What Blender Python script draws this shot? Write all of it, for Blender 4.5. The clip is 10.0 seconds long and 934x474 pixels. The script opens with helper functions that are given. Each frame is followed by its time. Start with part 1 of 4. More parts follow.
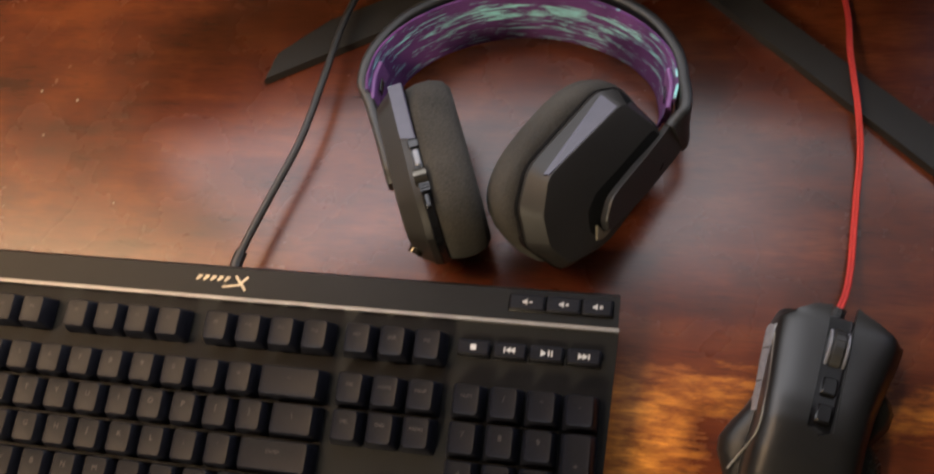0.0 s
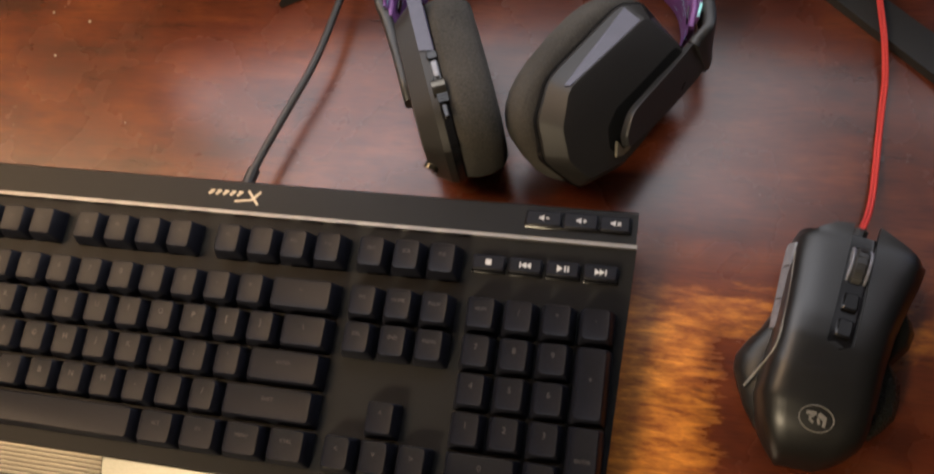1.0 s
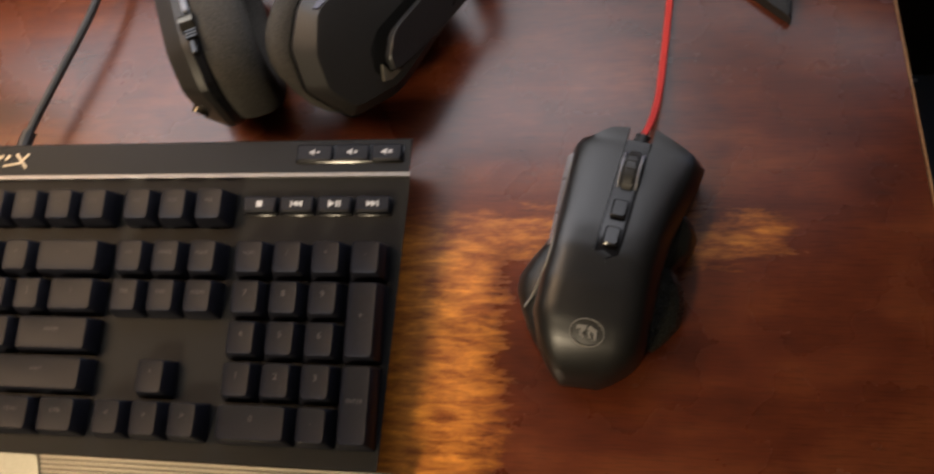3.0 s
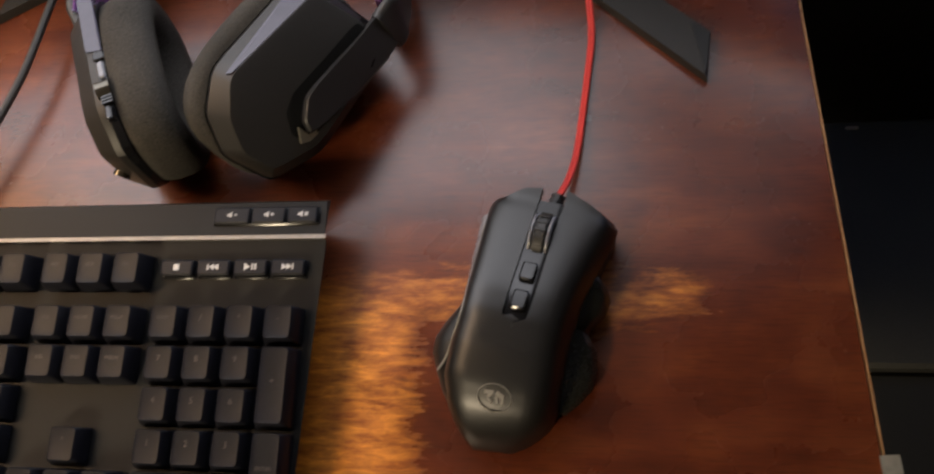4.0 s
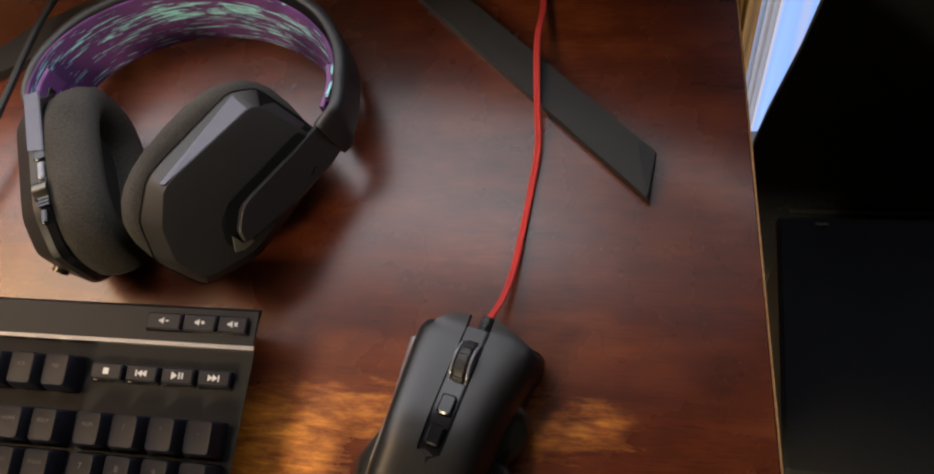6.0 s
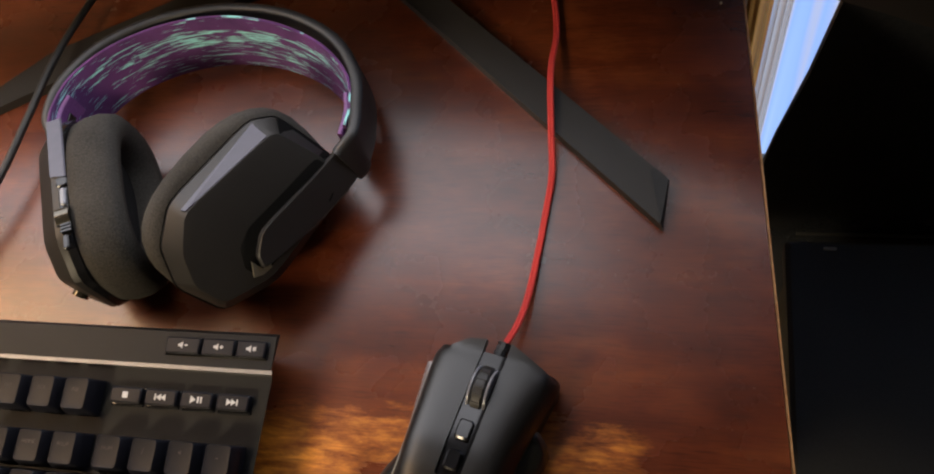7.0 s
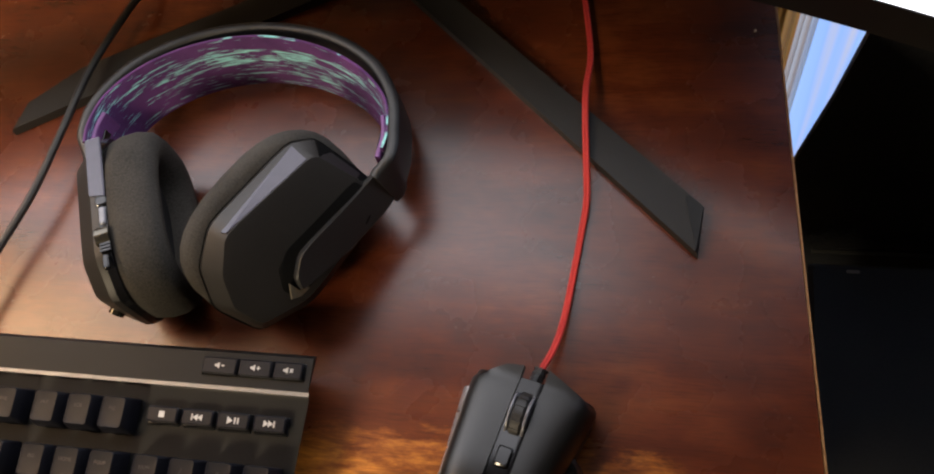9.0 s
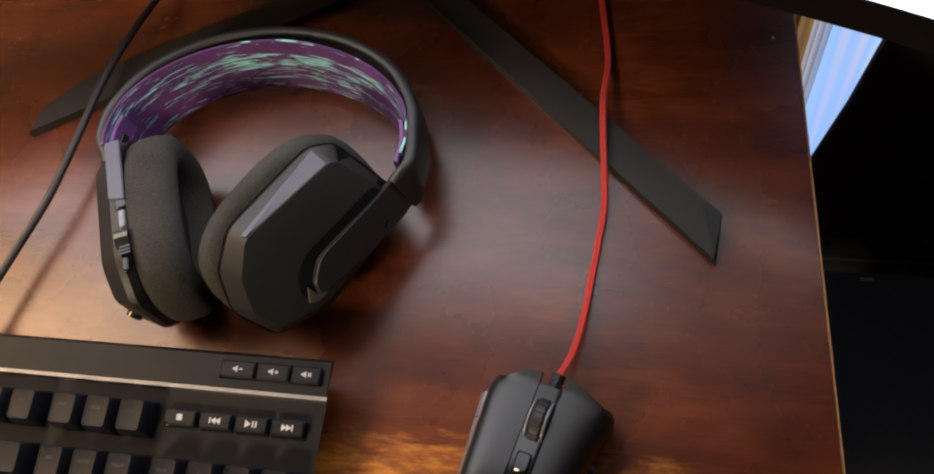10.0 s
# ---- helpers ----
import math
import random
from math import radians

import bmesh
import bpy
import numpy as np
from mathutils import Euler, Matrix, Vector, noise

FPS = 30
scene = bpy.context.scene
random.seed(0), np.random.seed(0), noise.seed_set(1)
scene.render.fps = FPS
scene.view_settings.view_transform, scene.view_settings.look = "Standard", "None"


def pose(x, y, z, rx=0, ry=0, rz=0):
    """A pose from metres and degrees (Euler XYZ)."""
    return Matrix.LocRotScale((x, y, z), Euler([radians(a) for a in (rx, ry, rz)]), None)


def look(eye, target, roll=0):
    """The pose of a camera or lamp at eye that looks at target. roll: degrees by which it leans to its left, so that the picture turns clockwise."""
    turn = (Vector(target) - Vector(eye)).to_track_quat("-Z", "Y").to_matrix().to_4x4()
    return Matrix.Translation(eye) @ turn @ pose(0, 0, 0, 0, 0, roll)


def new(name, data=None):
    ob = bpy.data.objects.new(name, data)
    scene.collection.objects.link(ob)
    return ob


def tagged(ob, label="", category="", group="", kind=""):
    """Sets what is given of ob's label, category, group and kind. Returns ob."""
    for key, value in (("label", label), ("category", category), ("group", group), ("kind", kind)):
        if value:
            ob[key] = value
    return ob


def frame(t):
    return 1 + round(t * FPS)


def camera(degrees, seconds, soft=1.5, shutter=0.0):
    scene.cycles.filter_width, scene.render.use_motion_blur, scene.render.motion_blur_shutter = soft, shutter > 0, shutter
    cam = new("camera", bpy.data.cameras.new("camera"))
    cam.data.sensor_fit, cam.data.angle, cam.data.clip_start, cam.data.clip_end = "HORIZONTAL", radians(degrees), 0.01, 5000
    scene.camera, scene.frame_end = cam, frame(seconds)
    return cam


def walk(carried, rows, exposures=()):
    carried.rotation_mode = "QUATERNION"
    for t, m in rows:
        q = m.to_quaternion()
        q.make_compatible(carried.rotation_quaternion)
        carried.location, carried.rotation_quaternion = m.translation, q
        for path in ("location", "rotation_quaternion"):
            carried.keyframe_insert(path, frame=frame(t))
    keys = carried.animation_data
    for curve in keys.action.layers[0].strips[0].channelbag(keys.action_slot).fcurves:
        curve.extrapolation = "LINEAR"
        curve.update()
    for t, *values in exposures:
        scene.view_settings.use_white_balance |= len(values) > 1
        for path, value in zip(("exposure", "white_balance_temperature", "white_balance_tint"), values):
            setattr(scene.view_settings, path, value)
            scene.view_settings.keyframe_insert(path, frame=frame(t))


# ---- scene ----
cam = camera(57.1, 10.0, 2.0, 0.7)
PATH = [
    (0, (0.00760, -0.14176, 0.45854), (-0.09199, 0.03632, 0.00207), -23.421),
    (0.5, (0.00137, -0.15930, 0.45109), (-0.09899, 0.01507, -0.00664), -23.300),
    (1, (0.00214, -0.17626, 0.43987), (-0.09836, -0.00468, -0.01889), -23.219),
    (1.5, (0.01380, -0.18746, 0.42620), (-0.08790, -0.02050, -0.03400), -24.697),
    (2, (0.04422, -0.19083, 0.41021), (-0.05860, -0.02901, -0.05158), -27.369),
    (2.5, (0.07808, -0.18609, 0.39808), (-0.01756, -0.02933, -0.06697), -27.666),
    (3, (0.10157, -0.17677, 0.39512), (0.00975, -0.01807, -0.07005), -28.058),
    (3.2, (0.11003, -0.17126, 0.39334), (0.01926, -0.00947, -0.07097), -28.117),
    (4.3, (0.15472, -0.15350, 0.39130), (0.06011, 0.02412, -0.06641), -26.787),
    (4.5, (0.16437, -0.14567, 0.39004), (0.06693, 0.03085, -0.06750), -27.106),
    (5, (0.18091, -0.12710, 0.39101), (0.08105, 0.04851, -0.06637), -27.208),
    (5.5, (0.18420, -0.11106, 0.39728), (0.08134, 0.06550, -0.05907), -26.934),
    (5.7, (0.18441, -0.10617, 0.39861), (0.07966, 0.06917, -0.05777), -27.138),
    (6.8, (0.17684, -0.10223, 0.40880), (0.07147, 0.08201, -0.04392), -25.641),
    (7, (0.17699, -0.10305, 0.40909), (0.07096, 0.08299, -0.04274), -25.708),
    (7.5, (0.17538, -0.10072, 0.41174), (0.06880, 0.08599, -0.03968), -25.600),
    (8, (0.17118, -0.09973, 0.41421), (0.06407, 0.08886, -0.03630), -25.406),
    (8.5, (0.16587, -0.09794, 0.41683), (0.05837, 0.09017, -0.03379), -25.254),
    (9, (0.15836, -0.09543, 0.41945), (0.05329, 0.09142, -0.03227), -24.568),
    (9.5, (0.15455, -0.09530, 0.42046), (0.04907, 0.09238, -0.03081), -24.385),
    (10, (0.15061, -0.09561, 0.42182), (0.04410, 0.09276, -0.02892), -24.286),
]
LEFT_FILL_POWER, LAMP_POWER, SCREEN_POWER = 4.1, 76.0, 3.4

walk(cam, [(t, look(e, g, r)) for t, e, g, r in PATH])

# ---- world and light ----
world = bpy.data.worlds.new("world")
scene.world = world
world.use_nodes = True
bg = world.node_tree.nodes["Background"]
sky = world.node_tree.nodes.new("ShaderNodeTexSky")
sky.sky_type, sky.sun_disc = "NISHITA", False
sky.sun_elevation, sky.sun_rotation = radians(35), radians(140)
world.node_tree.links.new(sky.outputs[0], bg.inputs[0])
bg.inputs[1].default_value = 0.1


def lamp(name, kind, at, target, power, colour, size):
    data = bpy.data.lights.new(name, kind)
    data.energy, data.color = power, colour
    if kind == "AREA":
        data.shape, data.size = "DISK", size
    else:
        data.shadow_soft_size = size
    ob = new(name, data)
    ob.matrix_world = look(at, target)
    return ob


# wide soft light added to brighten the left of the desk, no such source known, and a weaker hanging lamp behind the
# sitter; their shades are built below
LEFT_FILL_AT, LAMP_AT = (-1.05, 0.13, 0.95), (-0.56, -1.06, 0.78)
lamp("paper_lamp_light", "AREA", LEFT_FILL_AT, (-0.58, 0.21, 0), LEFT_FILL_POWER, (1.0, 0.66, 0.38), 0.70).data.spread = radians(66)
bulb = lamp("hanging_bulb", "SPOT", LAMP_AT, (-0.30, -0.33, 0), LAMP_POWER, (1.0, 0.80, 0.54), 0.13)
bulb.data.spot_size, bulb.data.spot_blend = radians(52), 1.0


# ---- materials ----
def material(name):
    m = bpy.data.materials.new(name)
    m.use_nodes = True
    return m, m.node_tree, m.node_tree.nodes["Principled BSDF"]


def node(tree, kind, **inputs):
    n = tree.nodes.new(kind)
    for key, value in inputs.items():
        key = key.replace("_", " ")
        if isinstance(value, bpy.types.NodeSocket):
            tree.links.new(value, n.inputs[key])
        else:
            n.inputs[key].default_value = value
    return n


def calc(tree, op, a, b=0.0, c=0.0, clamp=False):
    n = tree.nodes.new("ShaderNodeMath")
    n.operation, n.use_clamp = op, clamp
    for i, v in enumerate((a, b, c)):
        if isinstance(v, bpy.types.NodeSocket):
            tree.links.new(v, n.inputs[i])
        else:
            n.inputs[i].default_value = v
    return n.outputs[0]


def stretch(tree, sx, sy, sz, kind="Object"):
    co = tree.nodes.new("ShaderNodeTexCoord")
    mp = tree.nodes.new("ShaderNodeMapping")
    mp.inputs["Scale"].default_value = (sx, sy, sz)
    tree.links.new(co.outputs[kind], mp.inputs["Vector"])
    return mp.outputs[0]


def ramp(tree, fac, *stops):
    r = tree.nodes.new("ShaderNodeValToRGB")
    e = r.color_ramp.elements
    while len(e) < len(stops):
        e.new(0.5)
    for el, (p, c) in zip(e, stops):
        el.position, el.color = p, (*c, 1.0)
    tree.links.new(fac, r.inputs[0])
    return r.outputs[0]


def mix(tree, fac, a, b):
    n = tree.nodes.new("ShaderNodeMix")
    n.data_type = "RGBA"
    for sock, v in ((n.inputs[0], fac), (n.inputs[6], a), (n.inputs[7], b)):
        if isinstance(v, bpy.types.NodeSocket):
            tree.links.new(v, sock)
        else:
            sock.default_value = v if not isinstance(v, tuple) else (*v, 1.0)
    return n.outputs[2]


def noisy(name, low, high, rough, scale=400.0, metal=0.0, bump=0.0, rough_span=0.1, coat=0.0, blotch=18.0, spec=0.5):
    """A plain surface with fine grain and broad blotches."""
    m, t, b = material(name)
    v = stretch(t, 1, 1, 1)
    fine = node(t, "ShaderNodeTexNoise", Vector=v, Scale=scale, Detail=4.0).outputs[0]
    broad = node(t, "ShaderNodeTexNoise", Vector=v, Scale=blotch, Detail=3.0).outputs[0]
    both = calc(t, "ADD", calc(t, "MULTIPLY", fine, 0.5), calc(t, "MULTIPLY", broad, 0.5))
    t.links.new(ramp(t, both, (0.32, low), (0.68, high)), b.inputs["Base Color"])
    t.links.new(calc(t, "MULTIPLY_ADD", both, rough_span * 2, rough - rough_span), b.inputs["Roughness"])
    b.inputs["Metallic"].default_value = metal
    b.inputs["Coat Weight"].default_value = coat
    b.inputs["Specular IOR Level"].default_value = spec
    if bump:
        bm_ = node(t, "ShaderNodeBump", Height=fine, Strength=bump, Distance=0.0004)
        t.links.new(bm_.outputs[0], b.inputs["Normal"])
    return m


def box_mask(t, xyz, x0, x1, y0, y1, soft):
    """1 inside a rectangle of the plan, fading over soft metres."""
    out = None
    for axis, a, sign in (("X", x0, 1), ("X", x1, -1), ("Y", y0, 1), ("Y", y1, -1)):
        v = calc(t, "MULTIPLY_ADD", calc(t, "SUBTRACT", xyz.outputs[axis], a), sign / soft, 0.5, clamp=True)
        out = v if out is None else calc(t, "MULTIPLY", out, v)
    return out


def desk_material():
    m, t, b = material("varnished_mahogany")
    grain_v = stretch(t, 5, 44, 4)
    grain = node(t, "ShaderNodeTexNoise", Vector=grain_v, Scale=1.6, Detail=7.0, Roughness=0.62, Distortion=0.5).outputs[0]
    pores = node(t, "ShaderNodeTexNoise", Vector=stretch(t, 22, 420, 20), Scale=3.0, Detail=3.0).outputs[0]
    cloud = node(t, "ShaderNodeTexNoise", Vector=stretch(t, 11, 17, 5), Scale=1.0, Detail=5.0, Roughness=0.6).outputs[0]
    g = calc(t, "ADD", calc(t, "MULTIPLY", grain, 0.34), calc(t, "MULTIPLY", cloud, 0.66))
    wood = ramp(t, g, (0.34, (0.034, 0.0070, 0.0026)), (0.50, (0.094, 0.0195, 0.0060)), (0.67, (0.174, 0.046, 0.0135)))
    dark = ramp(t, pores, (0.34, (0.4, 0.4, 0.4)), (0.50, (1, 1, 1)))
    mul = t.nodes.new("ShaderNodeMix")
    mul.data_type, mul.blend_type = "RGBA", "MULTIPLY"
    mul.inputs[0].default_value = 0.5
    t.links.new(wood, mul.inputs[6])
    t.links.new(dark, mul.inputs[7])
    # varnish rubbed away where the arm rests, with lamplight on the wood painted in
    co = t.nodes.new("ShaderNodeTexCoord")
    xyz = t.nodes.new("ShaderNodeSeparateXYZ")
    t.links.new(co.outputs["Object"], xyz.inputs[0])
    rub_and_lit = calc(t, "MAXIMUM", box_mask(t, xyz, -0.08, 0.047, -0.20, -0.029, 0.036),
               calc(t, "MULTIPLY", box_mask(t, xyz, -0.05, 0.182, -0.060, -0.024, 0.036), 0.85))
    streak = node(t, "ShaderNodeTexNoise", Vector=stretch(t, 24, 125, 10), Scale=2.0, Detail=6.0, Roughness=0.7, Distortion=0.35).outputs[0]
    flakes = node(t, "ShaderNodeTexNoise", Vector=stretch(t, 20, 34, 10), Scale=2.2, Detail=5.0, Roughness=0.62, Distortion=0.4).outputs[0]
    fleck = calc(t, "ADD", calc(t, "MULTIPLY", streak, 0.55), calc(t, "MULTIPLY", flakes, 0.45))
    worn = calc(t, "MULTIPLY", calc(t, "MULTIPLY_ADD", calc(t, "SUBTRACT", calc(t, "MULTIPLY_ADD", rub_and_lit, 0.48, fleck), 0.74), 2.8, 0.0, clamp=True), 0.85)
    # bare wood tone, its brightness also holding the lamplight beside the keyboard
    raw_and_lit = ramp(t, streak, (0.32, (0.40, 0.105, 0.009)), (0.68, (0.88, 0.335, 0.032)))
    oi = t.nodes.new("ShaderNodeObjectInfo")
    tone = t.nodes.new("ShaderNodeHueSaturation")
    t.links.new(calc(t, "MULTIPLY_ADD", oi.outputs["Random"], 0.30, 0.84), tone.inputs["Value"])
    t.links.new(mul.outputs[2], tone.inputs["Color"])
    t.links.new(mix(t, worn, tone.outputs[0], raw_and_lit), b.inputs["Base Color"])
    smudge = node(t, "ShaderNodeTexNoise", Vector=stretch(t, 9, 9, 9), Scale=2.0, Detail=5.0).outputs[0]
    rough = calc(t, "MULTIPLY_ADD", smudge, 0.14, 0.200)
    t.links.new(calc(t, "MULTIPLY_ADD", worn, 0.18, rough), b.inputs["Roughness"])
    b.inputs["Specular IOR Level"].default_value = 0.65
    bump = node(t, "ShaderNodeBump", Height=calc(t, "ADD", pores, calc(t, "MULTIPLY", worn, -0.6)), Strength=0.05, Distance=0.0005)
    t.links.new(bump.outputs[0], b.inputs["Normal"])
    return m


def strap_material():
    """Purple knit with broken mint dashes along the strap."""
    m, t, b = material("purple_knit_with_mint_dashes")
    rows_ = node(t, "ShaderNodeTexNoise", Vector=stretch(t, 60, 60, 1250), Scale=1.0, Detail=2.0, Roughness=0.6).outputs[0]
    band = node(t, "ShaderNodeTexNoise", Vector=stretch(t, 9, 9, 150), Scale=1.0, Detail=1.0).outputs[0]
    dash = calc(t, "MULTIPLY_ADD", calc(t, "SUBTRACT", calc(t, "MULTIPLY_ADD", band, 0.5, rows_), 0.85), 26.0, 0.0, clamp=True)
    cloud = node(t, "ShaderNodeTexNoise", Vector=stretch(t, 1, 1, 1), Scale=45.0, Detail=3.0).outputs[0]
    base = ramp(t, cloud, (0.3, (0.065, 0.018, 0.10)), (0.7, (0.13, 0.04, 0.175)))
    t.links.new(mix(t, dash, base, (0.30, 0.72, 0.74)), b.inputs["Base Color"])
    b.inputs["Roughness"].default_value = 0.8
    knit = node(t, "ShaderNodeTexWave", Vector=stretch(t, 1, 1, 1), Scale=500.0).outputs[1]
    t.links.new(node(t, "ShaderNodeBump", Height=knit, Strength=0.2, Distance=0.0003).outputs[0], b.inputs["Normal"])
    return m


def braid_material(name, low, high):
    m, t, b = material(name)
    v = stretch(t, 1, 1, 1)
    w1 = t.nodes.new("ShaderNodeTexWave")
    w1.bands_direction = "DIAGONAL"
    w1.inputs["Scale"].default_value = 620.0
    t.links.new(v, w1.inputs["Vector"])
    t.links.new(ramp(t, w1.outputs[1], (0.2, low), (0.7, high)), b.inputs["Base Color"])
    b.inputs["Roughness"].default_value = 0.6
    t.links.new(node(t, "ShaderNodeBump", Height=w1.outputs[1], Strength=0.5, Distance=0.0004).outputs[0], b.inputs["Normal"])
    return m


def glow_material(name, colour, power):
    m, t, b = material(name)
    b.inputs["Base Color"].default_value = (0.02, 0.02, 0.02, 1)
    b.inputs["Emission Color"].default_value = (*colour, 1)
    b.inputs["Emission Strength"].default_value = power
    return m


def screen_material(power):
    """A lit display: white with a pink picture low on its right half; higher up its glow is shaped for the desk."""
    m, t, b = material("lit_display")
    v = stretch(t, 1, 1, 1)
    xyz = t.nodes.new("ShaderNodeSeparateXYZ")
    t.links.new(v, xyz.inputs[0])
    blot = node(t, "ShaderNodeTexNoise", Vector=v, Scale=90.0, Detail=3.0).outputs[0]
    pink = ramp(t, blot, (0.4, (0.55, 0.25, 0.42)), (0.6, (0.95, 0.80, 0.86)))
    right = calc(t, "MULTIPLY_ADD", calc(t, "SUBTRACT", xyz.outputs["X"], 0.262), 300.0, 0.0, clamp=True)
    low = calc(t, "MULTIPLY_ADD", calc(t, "SUBTRACT", xyz.outputs["Z"], 0.1220), 500.0, 0.0, clamp=True)
    col = mix(t, calc(t, "MULTIPLY", right, low), (0.92, 0.91, 0.97), pink)
    b.inputs["Base Color"].default_value = (0.02, 0.02, 0.02, 1)
    t.links.new(col, b.inputs["Emission Color"])
    # glow cut in the unseen upper right, to keep the desk below it dark
    up = calc(t, "MULTIPLY_ADD", calc(t, "SUBTRACT", xyz.outputs["Z"], 0.138), 150.0, 0.0, clamp=True)
    side = calc(t, "MULTIPLY_ADD", calc(t, "SUBTRACT", xyz.outputs["X"], 0.075), 10.0, 0.0, clamp=True)
    # glow by height: slightly less above the bottom, raised towards the unseen top for the desk sheen
    rise = calc(t, "MULTIPLY_ADD", calc(t, "SUBTRACT", xyz.outputs["Z"], 0.22), 9.0, 0.0, clamp=True)
    height_gain = calc(t, "MULTIPLY_ADD", rise, 0.50, calc(t, "MULTIPLY_ADD", up, -0.10, 1.0))
    shown = calc(t, "MULTIPLY", height_gain, calc(t, "MULTIPLY_ADD", calc(t, "MULTIPLY", up, side), -0.85, 1.0))
    # glow raised to the outer left, to brighten the desk on that side
    outer = calc(t, "MULTIPLY_ADD", calc(t, "SUBTRACT", -0.04, xyz.outputs["X"]), 5.0, 0.0, clamp=True)
    shown = calc(t, "MULTIPLY", shown, calc(t, "MULTIPLY_ADD", outer, 0.22, 1.0))
    t.links.new(calc(t, "MULTIPLY", shown, power), b.inputs["Emission Strength"])
    b.inputs["Roughness"].default_value = 0.4
    return m


WOOD = desk_material()
WOOD_EDGE = noisy("worn_edge_band", (0.22, 0.09, 0.03), (0.42, 0.24, 0.10), 0.45, 300)
WOOD_DARK = noisy("dark_furniture_wood", (0.05, 0.014, 0.007), (0.12, 0.035, 0.014), 0.4, 120)
KEYCAP = noisy("black_abs_keycap", (0.0048, 0.0052, 0.0082), (0.0092, 0.0098, 0.0152), 0.44, 900, bump=0.05, spec=0.20)
DECK = noisy("matt_black_deck", (0.0062, 0.0064, 0.0070), (0.0110, 0.0114, 0.0124), 0.50, 1400, bump=0.08, spec=0.19)
BLACK_GLOSS = noisy("gloss_black_plastic", (0.005, 0.005, 0.006), (0.009, 0.009, 0.010), 0.16, 300, rough_span=0.05, spec=0.4)
BLACK_SOFT = noisy("soft_touch_black", (0.006, 0.0062, 0.0066), (0.0105, 0.0108, 0.0112), 0.42, 1200, bump=0.06, spec=0.42)
HEAD_SHELL = noisy("charcoal_shell", (0.011, 0.0102, 0.0095), (0.020, 0.0185, 0.017), 0.46, 1500, bump=0.08, spec=0.36)
BAND_MAT = noisy("charcoal_band", (0.012, 0.0122, 0.0125), (0.020, 0.0205, 0.021), 0.46, 1200, bump=0.06)
PAD = noisy("charcoal_knit_pad", (0.016, 0.0150, 0.0135), (0.066, 0.061, 0.054), 0.95, 1100, bump=0.9, spec=0.2)
MESH_DARK = noisy("dark_cloth", (0.010, 0.010, 0.011), (0.022, 0.022, 0.024), 0.95, 1500, bump=0.4, spec=0.2)
STRAP = strap_material()
PURPLE = noisy("purple_rubber", (0.12, 0.04, 0.17), (0.19, 0.075, 0.25), 0.5, 500)
ALU = noisy("brushed_champagne_metal", (0.50, 0.46, 0.37), (0.66, 0.61, 0.50), 0.36, 700, metal=0.7)
BADGE = noisy("satin_champagne_badge", (0.26, 0.24, 0.19), (0.36, 0.33, 0.27), 0.5, 900, metal=0.7)
ALU_DARK = noisy("dark_groove", (0.10, 0.09, 0.072), (0.16, 0.145, 0.12), 0.5, 700, metal=0.6)
RECESS = noisy("dull_black_recess", (0.0025, 0.0025, 0.0025), (0.0045, 0.0045, 0.0045), 0.7, 600, spec=0.08)
TIP = noisy("worn_arm_rim", (0.10, 0.095, 0.075), (0.17, 0.16, 0.125), 0.4, 600, metal=0.2)
SILVER = noisy("silver_trim", (0.22, 0.21, 0.205), (0.32, 0.31, 0.30), 0.5, 700, metal=0.4)
PRINT = noisy("white_print", (0.42, 0.42, 0.42), (0.55, 0.55, 0.55), 0.5, 800)
LEGEND = noisy("dim_legend", (0.040, 0.038, 0.038), (0.062, 0.058, 0.058), 0.5, 800)
GOLD = noisy("pale_gold_print", (0.30, 0.27, 0.21), (0.42, 0.38, 0.30), 0.4, 800, metal=0.5)
RUBBER = noisy("black_rubber", (0.016, 0.016, 0.016), (0.030, 0.030, 0.030), 0.5, 900, bump=0.1)
RED_BRAID = braid_material("red_braid", (0.46, 0.022, 0.020), (0.74, 0.060, 0.045))
STAND = noisy("graphite_stand", (0.017, 0.0165, 0.016), (0.028, 0.027, 0.0255), 0.45, 1300, bump=0.05, spec=0.28)
BEZEL = noisy("black_bezel", (0.006, 0.006, 0.006), (0.011, 0.011, 0.011), 0.38, 900, spec=0.3)
SMOKE = noisy("smoky_translucent_grey", (0.13, 0.135, 0.155), (0.21, 0.215, 0.245), 0.25, 500)
WALL = noisy("tan_wall_paint", (0.30, 0.23, 0.13), (0.36, 0.28, 0.16), 0.8, 250, bump=0.2, blotch=3.0)
CEILING = noisy("white_ceiling_paint", (0.70, 0.69, 0.66), (0.78, 0.77, 0.74), 0.9, 150, bump=0.2, blotch=3.0)
TRIM = noisy("white_gloss_trim", (0.70, 0.70, 0.69), (0.80, 0.80, 0.79), 0.35, 120, blotch=6.0)
TILE = noisy("cream_floor_tile", (0.66, 0.58, 0.42), (0.78, 0.70, 0.54), 0.35, 60, blotch=4.0)
GROUT = noisy("grey_grout", (0.30, 0.27, 0.22), (0.40, 0.36, 0.30), 0.8, 200)
CREAM = noisy("cream_cushion_cloth", (0.80, 0.69, 0.42), (0.88, 0.79, 0.54), 0.9, 700, bump=0.3)
CAB_MATT = noisy("matt_black_cabinet", (0.036, 0.036, 0.033), (0.052, 0.052, 0.048), 0.6, 500, spec=0.35)
CAB_GLOSS = noisy("gloss_black_cabinet", (0.028, 0.030, 0.034), (0.042, 0.045, 0.050), 0.15, 300, rough_span=0.04, spec=0.25)
